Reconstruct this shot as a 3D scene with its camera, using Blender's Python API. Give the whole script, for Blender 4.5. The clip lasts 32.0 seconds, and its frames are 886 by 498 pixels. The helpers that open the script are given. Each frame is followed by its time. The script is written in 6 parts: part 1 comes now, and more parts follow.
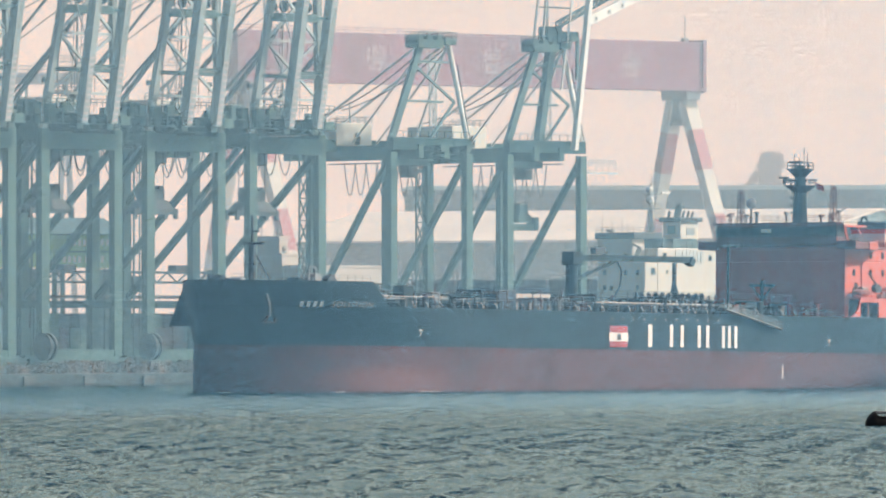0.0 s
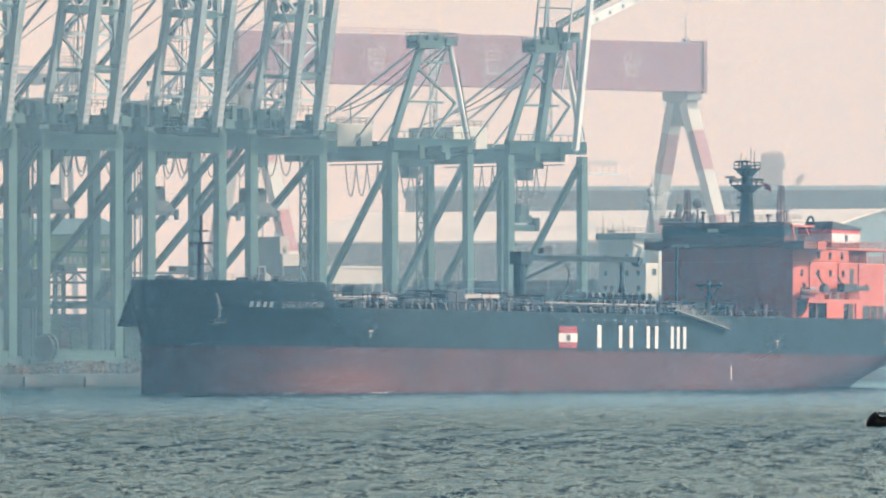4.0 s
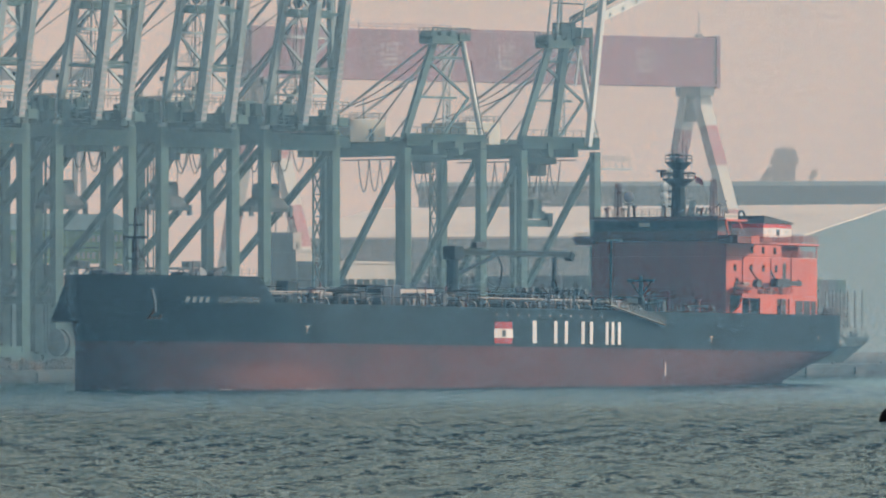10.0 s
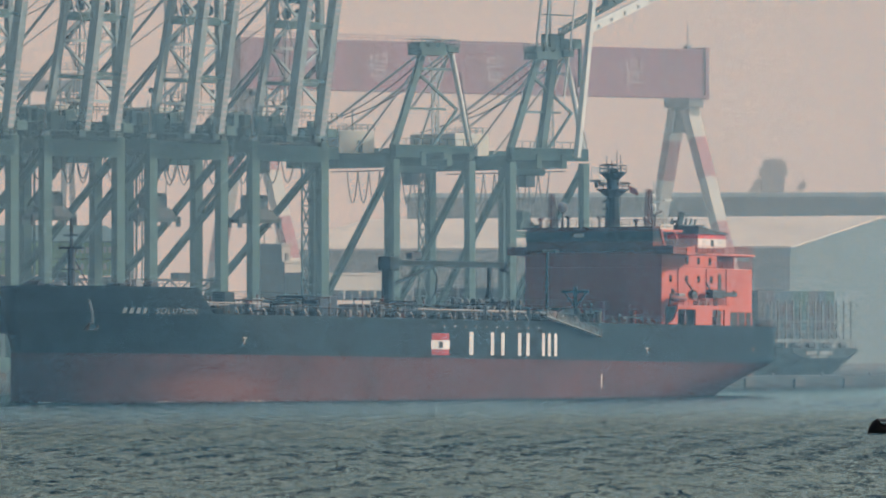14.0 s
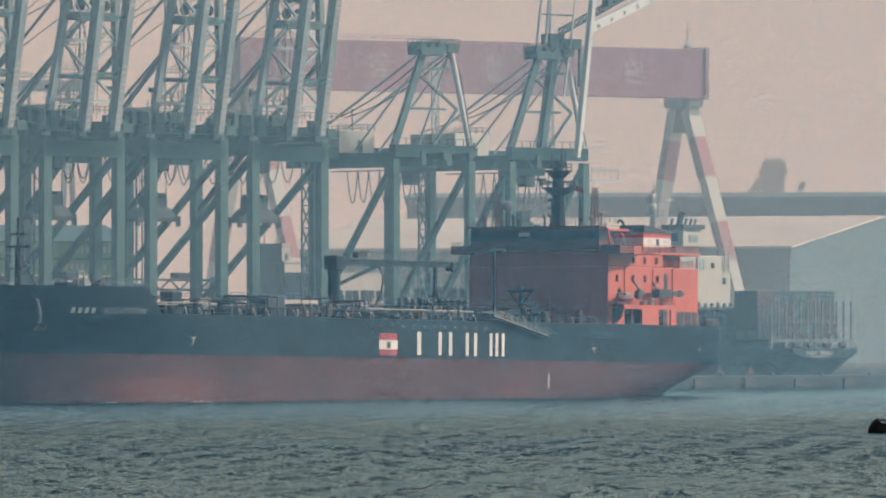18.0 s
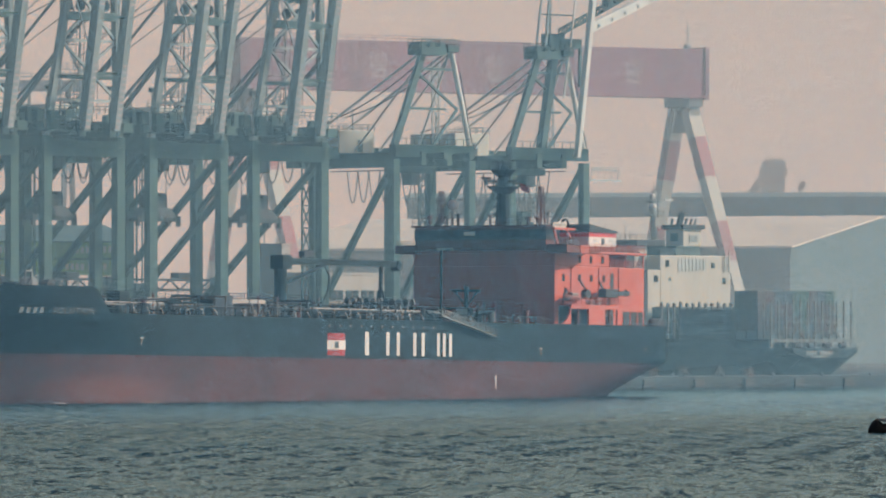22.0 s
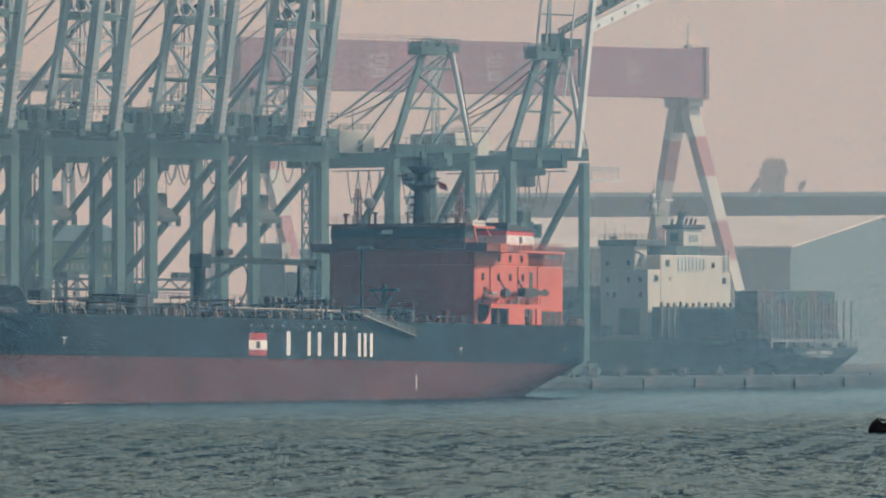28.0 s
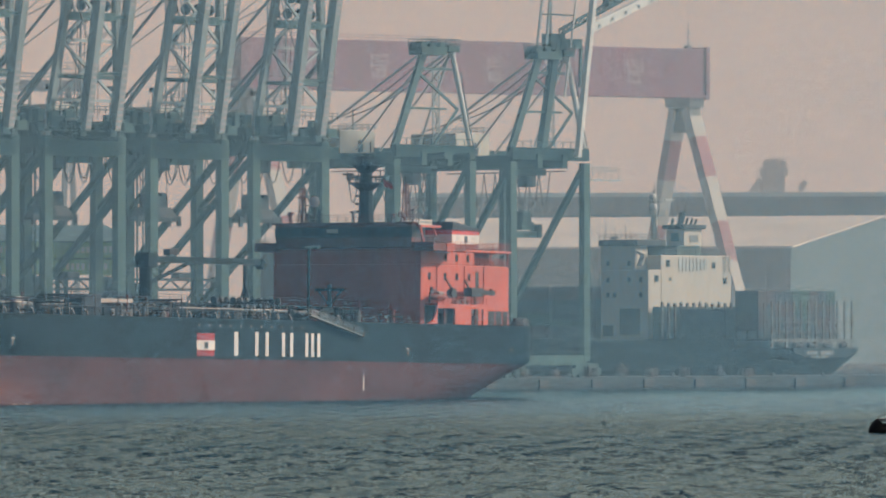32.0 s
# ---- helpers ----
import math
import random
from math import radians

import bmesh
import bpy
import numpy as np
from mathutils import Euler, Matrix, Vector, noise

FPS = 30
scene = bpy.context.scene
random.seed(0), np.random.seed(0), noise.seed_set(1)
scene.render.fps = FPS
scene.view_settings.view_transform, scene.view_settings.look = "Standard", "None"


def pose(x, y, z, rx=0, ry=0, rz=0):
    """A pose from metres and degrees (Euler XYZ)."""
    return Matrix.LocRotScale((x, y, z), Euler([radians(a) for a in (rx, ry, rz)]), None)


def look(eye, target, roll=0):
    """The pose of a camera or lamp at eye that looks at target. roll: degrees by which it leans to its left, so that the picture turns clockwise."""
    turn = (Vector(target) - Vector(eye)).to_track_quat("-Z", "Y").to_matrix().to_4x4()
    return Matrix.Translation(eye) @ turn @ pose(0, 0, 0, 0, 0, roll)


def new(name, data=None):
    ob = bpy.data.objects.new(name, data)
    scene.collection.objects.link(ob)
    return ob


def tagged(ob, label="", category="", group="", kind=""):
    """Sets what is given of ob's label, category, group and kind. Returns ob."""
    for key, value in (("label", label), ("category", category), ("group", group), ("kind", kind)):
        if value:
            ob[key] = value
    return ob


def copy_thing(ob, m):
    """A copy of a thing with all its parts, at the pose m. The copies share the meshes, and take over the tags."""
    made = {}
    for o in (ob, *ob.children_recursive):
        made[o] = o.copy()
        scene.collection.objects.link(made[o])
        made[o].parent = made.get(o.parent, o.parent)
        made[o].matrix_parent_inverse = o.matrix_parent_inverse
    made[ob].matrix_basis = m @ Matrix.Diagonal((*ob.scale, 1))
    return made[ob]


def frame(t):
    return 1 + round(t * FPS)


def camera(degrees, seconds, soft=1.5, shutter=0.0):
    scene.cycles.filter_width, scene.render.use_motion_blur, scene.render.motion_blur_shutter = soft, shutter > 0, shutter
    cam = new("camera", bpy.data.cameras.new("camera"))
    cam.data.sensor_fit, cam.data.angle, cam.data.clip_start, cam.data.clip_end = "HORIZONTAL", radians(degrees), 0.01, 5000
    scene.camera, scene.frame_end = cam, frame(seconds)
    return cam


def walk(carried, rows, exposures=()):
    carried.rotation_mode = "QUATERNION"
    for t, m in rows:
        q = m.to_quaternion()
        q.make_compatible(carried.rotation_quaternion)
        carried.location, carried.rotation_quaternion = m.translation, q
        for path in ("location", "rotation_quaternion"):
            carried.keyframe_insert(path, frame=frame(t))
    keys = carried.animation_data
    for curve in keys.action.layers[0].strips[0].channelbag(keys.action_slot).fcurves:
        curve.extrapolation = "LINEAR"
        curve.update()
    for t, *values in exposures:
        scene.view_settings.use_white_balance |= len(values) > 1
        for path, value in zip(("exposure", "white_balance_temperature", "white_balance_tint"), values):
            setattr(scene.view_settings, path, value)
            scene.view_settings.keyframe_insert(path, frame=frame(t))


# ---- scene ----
# One plan: the camera stands at x = 0, y = 0 and looks along +y over the harbour; the quay edge
# is the line y - x = 1279, 45 degrees off the view. Ship's own space: +x bow, +y port, z = 0 water.
EYE_Z, FOCAL, HORIZON = 9.25, 12880.0, 156.3
cam = camera(6.967, 32.0, soft=1.9)
SHAKE = [(0.0, -4.6, -12.9), (0.5, -4.4, -13.7), (1.0, -3.1, -13.6), (2.0, -3.1, -13.6), (3.0, -3.1, -13.5), (3.5, -3.1, -13.4), (5.5, -3.0, -4.5), (6.0, -1.4, -5.4), (6.5, 5.7, -6.2), (7.0, 10.7, 0.8), (7.5, 12.2, 6.2), (8.0, 12.6, -1.3), (8.5, 13.9, -7.7), (9.0, 18.3, -12.2), (9.5, 18.4, -12.6), (10.0, 19.9, -19.9), (10.5, 20.9, -21.0), (11.0, 9.2, -10.7), (11.5, 3.2, -1.9), (12.0, 0.3, 0.0), (12.5, -1.5, 1.4), (13.0, -1.6, 1.5), (13.5, -1.5, 1.4), (14.0, 0.0, 0.2), (14.5, 0.9, 0.0), (16.5, -0.1, 0.0), (20.0, 0.0, 0.0), (24.0, 0.2, 0.0), (28.0, 0.4, -0.4), (30.0, 1.0, -0.2), (32.0, 1.2, -0.2)]


def aim(dx, dy):
    return look((0, 0, EYE_Z), (-dx / FOCAL * 1000, 1000, EYE_Z + (HORIZON + dy) / FOCAL * 1000), -0.057)


walk(cam, [(t, aim(dx, dy)) for t, dx, dy in SHAKE],
     [(0.0, 0.86), (5.5, 0.86), (7.8, 0.84), (8.4, 0.72), (9.0, 0.48), (10.0, 0.28), (12.0, 0.21), (20.0, 0.18), (28.0, 0.13), (32.0, 0.03)])

# ---- light ----
SUN_AZ, SUN_EL = radians(79), radians(30)      # clockwise from the view direction
world = bpy.data.worlds.new("hazy_sky")
scene.world = world
world.use_nodes = True
wn, wl = world.node_tree.nodes, world.node_tree.links
wn.clear()
sky = wn.new("ShaderNodeTexSky")
sky.sky_type, sky.sun_disc = "NISHITA", False
sky.sun_elevation, sky.sun_rotation = SUN_EL, SUN_AZ
sky.dust_density, sky.air_density, sky.ozone_density = 8.0, 1.0, 1.0
bg_sky = wn.new("ShaderNodeBackground")
bg_sky.inputs["Strength"].default_value = 0.072
tint = wn.new("ShaderNodeMix")
tint.data_type, tint.blend_type = "RGBA", "MULTIPLY"
tint.inputs["Factor"].default_value = 1.0
tint.inputs["B"].default_value = (0.95, 0.92, 0.95, 1)      # smoke-laden, pinkish air
wl.new(sky.outputs[0], tint.inputs["A"])
wl.new(tint.outputs["Result"], bg_sky.inputs[0])
bg_haze = wn.new("ShaderNodeBackground")
bg_haze.inputs[0].default_value, bg_haze.inputs[1].default_value = (0.032, 0.03, 0.031, 1), 1.0
both = wn.new("ShaderNodeAddShader")
w_out = wn.new("ShaderNodeOutputWorld")
wl.new(bg_sky.outputs[0], both.inputs[0])
wl.new(bg_haze.outputs[0], both.inputs[1])
wl.new(both.outputs[0], w_out.inputs[0])
sun = new("sun", bpy.data.lights.new("sun", "SUN"))
sun.data.energy, sun.data.angle, sun.data.color = 4.8, radians(1.5), (1.0, 0.83, 0.67)
SUN_DIR = Vector((math.sin(SUN_AZ) * math.cos(SUN_EL), math.cos(SUN_AZ) * math.cos(SUN_EL), math.sin(SUN_EL)))
sun.matrix_world = look(SUN_DIR * 300, (0, 0, 0))


# ---- materials ----
def mat(name, color, rough=0.6, metal=0.0, vary=0.18, scale=0.6, grime=0.25, streak=False, bump=0.15, each=0.0, gloss=0.35):
    """A painted or bare surface: two scales of noise in the colour, optional rain streaks, fine relief."""
    m = bpy.data.materials.new(name)
    m.use_nodes = True
    n, l = m.node_tree.nodes, m.node_tree.links
    b = n["Principled BSDF"]
    b.inputs["Metallic"].default_value = metal
    b.inputs["Specular IOR Level"].default_value = gloss
    co = n.new("ShaderNodeTexCoord")
    mp = n.new("ShaderNodeMapping")
    l.new(co.outputs["Object"], mp.inputs[0])
    if streak:
        mp.inputs["Scale"].default_value = (1, 1, 0.12)
    big = n.new("ShaderNodeTexNoise")
    big.inputs["Scale"].default_value, big.inputs["Detail"].default_value = scale * 0.35, 5
    fine = n.new("ShaderNodeTexNoise")
    fine.inputs["Scale"].default_value, fine.inputs["Detail"].default_value = scale * 4, 6
    l.new(mp.outputs[0], big.inputs["Vector"])
    l.new(mp.outputs[0], fine.inputs["Vector"])
    dark = tuple(c * (1 - vary * 1.6) for c in color) + (1,)
    lite = tuple(min(1, c * (1 + vary)) for c in color) + (1,)
    r1 = n.new("ShaderNodeValToRGB")
    r1.color_ramp.elements[0].position, r1.color_ramp.elements[1].position = 0.32, 0.68
    r1.color_ramp.elements[0].color, r1.color_ramp.elements[1].color = dark, lite
    l.new(big.outputs["Fac"], r1.inputs[0])
    r2 = n.new("ShaderNodeValToRGB")
    r2.color_ramp.elements[0].position, r2.color_ramp.elements[1].position = 0.35, 0.55
    g = 1 - grime
    r2.color_ramp.elements[0].color, r2.color_ramp.elements[1].color = (g, g * 0.97, g * 0.92, 1), (1, 1, 1, 1)
    l.new(fine.outputs["Fac"], r2.inputs[0])
    mx = n.new("ShaderNodeMix")
    mx.data_type, mx.blend_type = "RGBA", "MULTIPLY"
    mx.inputs["Factor"].default_value = 1
    l.new(r1.outputs[0], mx.inputs["A"])
    l.new(r2.outputs[0], mx.inputs["B"])
    last = mx.outputs["Result"]
    if each:
        oi = n.new("ShaderNodeObjectInfo")
        hs = n.new("ShaderNodeHueSaturation")
        mr = n.new("ShaderNodeMapRange")
        mr.inputs["To Min"].default_value, mr.inputs["To Max"].default_value = 1 - each, 1 + each
        l.new(oi.outputs["Random"], mr.inputs[0])
        l.new(mr.outputs[0], hs.inputs["Value"])
        l.new(last, hs.inputs["Color"])
        last = hs.outputs[0]
    l.new(last, b.inputs["Base Color"])
    rr = n.new("ShaderNodeMapRange")
    rr.inputs["To Min"].default_value, rr.inputs["To Max"].default_value = max(0.05, rough - 0.12), min(1, rough + 0.12)
    l.new(fine.outputs["Fac"], rr.inputs[0])
    l.new(rr.outputs[0], b.inputs["Roughness"])
    bp = n.new("ShaderNodeBump")
    bp.inputs["Strength"].default_value, bp.inputs["Distance"].default_value = bump, 0.02
    l.new(fine.outputs["Fac"], bp.inputs["Height"])
    l.new(bp.outputs[0], b.inputs["Normal"])
    return m


NAVY = mat("hull_navy_paint", (0.004, 0.020, 0.029), 0.6, vary=0.25, scale=0.25, grime=0.2, streak=True, bump=0.1, gloss=0.12)
SIGN = mat("faded_sign_paint", (0.6, 0.52, 0.52), 0.7, vary=0.15)
FADED = mat("faded_white_lettering", (0.42, 0.45, 0.46), 0.7, vary=0.2)
BOOT = mat("antifouling_red", (0.088, 0.038, 0.039), 0.7, vary=0.17, scale=0.3, grime=0.3, bump=0.1, gloss=0.12)
ORANGE = mat("house_orange_paint", (0.50, 0.105, 0.068), 0.55, vary=0.12, scale=0.4, grime=0.15, streak=True)
DECKRED = mat("deck_red_oxide", (0.16, 0.05, 0.04), 0.75, vary=0.25)
WHITE = mat("white_paint", (0.60, 0.585, 0.56), 0.5, vary=0.08, grime=0.15, streak=True)
CREAM = mat("cream_paint", (0.55, 0.515, 0.45), 0.55, vary=0.05, grime=0.08, streak=True)
GREY = mat("grey_paint", (0.22, 0.24, 0.25), 0.55)
BEIGE = mat("office_beige_render", (0.43, 0.385, 0.35), 0.8, vary=0.1, grime=0.15, streak=True)
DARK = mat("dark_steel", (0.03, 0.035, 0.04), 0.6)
PIPE = mat("pipe_steel_paint", (0.20, 0.21, 0.205), 0.45, metal=0.3)
GLASS = mat("dark_window_glass", (0.012, 0.016, 0.02), 0.12, vary=0.05, grime=0.05, bump=0.0)
TEAL = mat("crane_green_paint", (0.03, 0.088, 0.075), 0.55, vary=0.2, grime=0.3, streak=True)
# crane green darkened: the portal beam's shade is put into the colour
PORTAL = mat("portal_dark_paint", (0.010, 0.04, 0.037), 0.7, vary=0.25, grime=0.3, gloss=0.1)
TEAL_D = mat("crane_machinery_green", (0.03, 0.078, 0.072), 0.6, vary=0.25, grime=0.3)
PYLON = mat("pylon_grey_green_paint", (0.085, 0.15, 0.15), 0.55, vary=0.2, grime=0.25, streak=True)
STEEL = mat("galvanised_steel", (0.42, 0.46, 0.47), 0.5, metal=0.2, vary=0.12)
CABLE = mat("cable_black", (0.04, 0.04, 0.045), 0.7)
BANDRED = mat("faded_band_red", (0.40, 0.10, 0.115), 0.6, vary=0.15, streak=True)
FLAGRED = mat("flag_red_paint", (0.32, 0.035, 0.045), 0.6, vary=0.15, streak=True)
REDP = mat("signal_red_paint", (0.55, 0.07, 0.07), 0.5, vary=0.12, streak=True)
GREENP = mat("deck_gear_green", (0.011, 0.028, 0.032), 0.6, gloss=0.15)
STAY = mat("stay_white_paint", (0.84, 0.82, 0.78), 0.5, vary=0.06, grime=0.15)
BOOM = mat("boom_grey_paint", (0.29, 0.335, 0.335), 0.5, vary=0.2, streak=True)
BOOM_L = mat("boom_step_paint", (0.50, 0.40, 0.40), 0.6, vary=0.3)
FADED_RED = mat("faded_red_paint", (0.31, 0.11, 0.17), 0.6, vary=0.15, scale=0.08, streak=True)
BLUEP = mat("equipment_blue", (0.04, 0.10, 0.22), 0.55)
OCHRE = mat("ochre_rusty_paint", (0.27, 0.15, 0.075), 0.8, vary=0.35, each=0.35)
RUST = mat("rusty_brown", (0.11, 0.065, 0.042), 0.8, vary=0.35, each=0.35)
CONC = mat("quay_concrete", (0.045, 0.05, 0.05), 0.85, vary=0.25, scale=0.5, grime=0.35, streak=True, bump=0.5)
CONC_L = mat("pale_concrete", (0.1, 0.097, 0.093), 0.85, vary=0.15, scale=0.8, grime=0.3, streak=True)
LAND = mat("yard_asphalt", (0.05, 0.05, 0.05), 0.9, vary=0.3, scale=0.1)
ROOF = mat("pale_metal_roof", (0.72, 0.62, 0.53), 0.6, vary=0.12, scale=0.15, grime=0.15)
WALLB = mat("shed_blue_grey_cladding", (0.065, 0.125, 0.14), 0.65, vary=0.12, scale=0.1, grime=0.15, streak=True)
RUBBER = mat("black_rubber", (0.004, 0.005, 0.005), 0.7)
BIRD = mat("dark_feathers", (0.002, 0.002, 0.002), 0.95, gloss=0.02)
FOAM = mat("sea_foam", (0.75, 0.78, 0.78), 0.8, vary=0.1)


def scuffed(m, centre, size, color):
    """Adds a worn, paler patch with ragged edges to a paint; centre and size in the thing's own metres."""
    n, l = m.node_tree.nodes, m.node_tree.links
    b = n["Principled BSDF"]
    old = b.inputs["Base Color"].links[0].from_socket
    co, mp, gr, nz, ad, rp, mx = (n.new("ShaderNode" + k) for k in ("TexCoord", "Mapping", "TexGradient", "TexNoise", "Math", "ValToRGB", "Mix"))
    mp.vector_type = "TEXTURE"
    mp.inputs["Location"].default_value, mp.inputs["Scale"].default_value = centre, size
    gr.gradient_type = "SPHERICAL"
    l.new(co.outputs["Object"], mp.inputs[0])
    l.new(mp.outputs[0], gr.inputs[0])
    nz.inputs["Scale"].default_value, nz.inputs["Detail"].default_value = 0.35, 6
    l.new(co.outputs["Object"], nz.inputs["Vector"])
    ad.operation = "MULTIPLY_ADD"
    ad.inputs[1].default_value, ad.inputs[2].default_value = 0.5, -0.25
    l.new(nz.outputs["Fac"], ad.inputs[0])
    sm = n.new("ShaderNodeMath")
    l.new(gr.outputs["Fac"], sm.inputs[0])
    l.new(ad.outputs[0], sm.inputs[1])
    rp.color_ramp.elements[0].position, rp.color_ramp.elements[1].position = 0.1, 0.65
    l.new(sm.outputs[0], rp.inputs[0])
    mx.data_type = "RGBA"
    l.new(rp.outputs[0], mx.inputs["Factor"])
    l.new(old, mx.inputs["A"])
    mx.inputs["B"].default_value = color + (1,)
    l.new(mx.outputs["Result"], b.inputs["Base Color"])


scuffed(BOOT, (61.0, 13.0, 1.0), (16.0, 14.0, 3.2), (0.14, 0.058, 0.05))


def water_material():
    """Green harbour water: a dull body under a Fresnel-driven gloss, two scales of ripples and slow colour patches."""
    m = bpy.data.materials.new("harbour_water")
    m.use_nodes = True
    n, l = m.node_tree.nodes, m.node_tree.links
    n.remove(n["Principled BSDF"])
    body, gloss, fr, mx = n.new("ShaderNodeBsdfDiffuse"), n.new("ShaderNodeBsdfGlossy"), n.new("ShaderNodeFresnel"), n.new("ShaderNodeMixShader")
    gloss.inputs["Roughness"].default_value = 0.07
    gloss.inputs["Color"].default_value = (0.41, 0.685, 0.80, 1)
    fr.inputs["IOR"].default_value = 1.35
    co, mp, big, r = n.new("ShaderNodeTexCoord"), n.new("ShaderNodeMapping"), n.new("ShaderNodeTexNoise"), n.new("ShaderNodeValToRGB")
    mp.inputs["Scale"].default_value = (0.02, 0.006, 1)
    l.new(co.outputs["Object"], mp.inputs[0])
    big.inputs["Scale"].default_value, big.inputs["Detail"].default_value = 1.0, 4
    l.new(mp.outputs[0], big.inputs["Vector"])
    r.color_ramp.elements[0].position, r.color_ramp.elements[1].position = 0.35, 0.7
    r.color_ramp.elements[0].color, r.color_ramp.elements[1].color = (0.005, 0.020, 0.023, 1), (0.008, 0.029, 0.032, 1)
    l.new(big.outputs["Fac"], r.inputs[0])
    l.new(r.outputs[0], body.inputs["Color"])
    apart, calm = n.new("ShaderNodeSeparateXYZ"), n.new("ShaderNodeMapRange")     # sheltered water lies calmer by the quay
    l.new(co.outputs["Object"], apart.inputs[0])
    l.new(apart.outputs["Y"], calm.inputs["Value"])
    for key, value in (("From Min", 800.0), ("From Max", 1180.0), ("To Min", 1.0), ("To Max", 0.3)):
        calm.inputs[key].default_value = value
    last = None
    for sc, dist, drawn in ((1.5, 0.85, (1.0, 0.3, 1.0)), (2.2, 0.12, (1.0, 1.0, 1.0)), (6.0, 0.06, (1.0, 1.0, 1.0))):
        nz, bp, dm = n.new("ShaderNodeTexNoise"), n.new("ShaderNodeBump"), n.new("ShaderNodeMapping")
        nz.inputs["Scale"].default_value, nz.inputs["Detail"].default_value = sc, 5
        dm.inputs["Scale"].default_value = drawn
        l.new(co.outputs["Object"], dm.inputs[0])
        l.new(dm.outputs[0], nz.inputs["Vector"])
        bp.inputs["Distance"].default_value = dist
        l.new(calm.outputs["Result"], bp.inputs["Strength"])
        l.new(nz.outputs["Fac"], bp.inputs["Height"])
        if last:
            l.new(last, bp.inputs["Normal"])
        last = bp.outputs[0]
    for node in (body, gloss, fr):
        l.new(last, node.inputs["Normal"])
    l.new(fr.outputs[0], mx.inputs[0])
    l.new(body.outputs[0], mx.inputs[1])
    l.new(gloss.outputs[0], mx.inputs[2])
    l.new(mx.outputs[0], n["Material Output"].inputs["Surface"])
    return m


def haze_material(name, color):
    """Haze streaks: they scatter light to both sides, with the airlight's tint put into the colour."""
    m = bpy.data.materials.new(name)
    m.use_nodes = True
    n, l = m.node_tree.nodes, m.node_tree.links
    n.remove(n["Principled BSDF"])
    df, tl, sc = n.new("ShaderNodeBsdfDiffuse"), n.new("ShaderNodeBsdfTranslucent"), n.new("ShaderNodeMixShader")
    df.inputs[0].default_value = tl.inputs[0].default_value = color + (1,)
    sc.inputs[0].default_value = 0.5
    l.new(df.outputs[0], sc.inputs[1])
    l.new(tl.outputs[0], sc.inputs[2])
    l.new(sc.outputs[0], n["Material Output"].inputs["Surface"])
    return m


# ---- building helpers ----
def box(bm, x0, x1, y0, y1, z0, z1):
    v = [bm.verts.new((x, y, z)) for x in (x0, x1) for y in (y0, y1) for z in (z0, z1)]
    for f in ((0, 1, 3, 2), (4, 6, 7, 5), (0, 4, 5, 1), (2, 3, 7, 6), (0, 2, 6, 4), (1, 5, 7, 3)):
        bm.faces.new([v[i] for i in f])


def beam(bm, p, q, w, h=None, sides=4):
    """A bar from p to q: square or with more sides, w wide and h deep."""
    p, q, h = Vector(p), Vector(q), h or w
    d = (q - p).normalized()
    up = Vector((0, 0, 1)) if abs(d.z) < 0.95 else Vector((0, 1, 0))
    s = d.cross(up).normalized()
    t = s.cross(d)
    k = math.sqrt(2) if sides == 4 else 1.0
    ring = []
    for i in range(sides):
        a = 2 * math.pi * (i + 0.5) / sides
        ring.append(s * (math.cos(a) * w / 2 * k) + t * (math.sin(a) * h / 2 * k))
    lo, hi = [bm.verts.new(p + r) for r in ring], [bm.verts.new(q + r) for r in ring]
    for i in range(sides):
        j = (i + 1) % sides
        bm.faces.new((lo[i], lo[j], hi[j], hi[i]))
    bm.faces.new(lo[::-1])
    bm.faces.new(hi)


def chain(bm, pts, w, sides=5):
    for a, b in zip(pts, pts[1:]):
        beam(bm, a, b, w, sides=sides)


def part(name, bm, material, parent, label="", smooth=False, bevel=0.0):
    me = bpy.data.meshes.new(name)
    bmesh.ops.recalc_face_normals(bm, faces=bm.faces[:])
    bm.to_mesh(me)
    bm.free()
    me.materials.append(material)
    if smooth:
        for p in me.polygons:
            p.use_smooth = True
    ob = new(name, me)
    if parent is not None:
        ob.parent = parent
    if label:
        ob["label"] = label
    if bevel:
        md = ob.modifiers.new("edges", "BEVEL")
        md.width, md.segments, md.limit_method = bevel, 2, "ANGLE"
    return ob


def bbox_part(name, material, parent, *b, label="", bevel=0.0):
    bm = bmesh.new()
    box(bm, *b)
    return part(name, bm, material, parent, label, bevel=bevel)


def beam_part(name, material, parent, p, q, w, h=None, sides=4, label=""):
    bm = bmesh.new()
    beam(bm, p, q, w, h, sides)
    return part(name, bm, material, parent, label)


def rail(bm, pts, height=1.1, rows=3, post=2.0, w=0.06):
    """A guard rail along pts."""
    for a, b in zip(pts, pts[1:]):
        a, b = Vector(a), Vector(b)
        n = max(1, round((b - a).length / post))
        for i in range(n + 1):
            p = a.lerp(b, i / n)
            beam(bm, p, p + Vector((0, 0, height)), w)
        for r in range(rows):
            z = Vector((0, 0, height * (r + 1) / rows))
            beam(bm, a + z, b + z, w)


def thing(name, m, label, category, group="", kind=""):
    ob = new(name)
    ob.matrix_world = m
    return tagged(ob, label, category, group, kind)

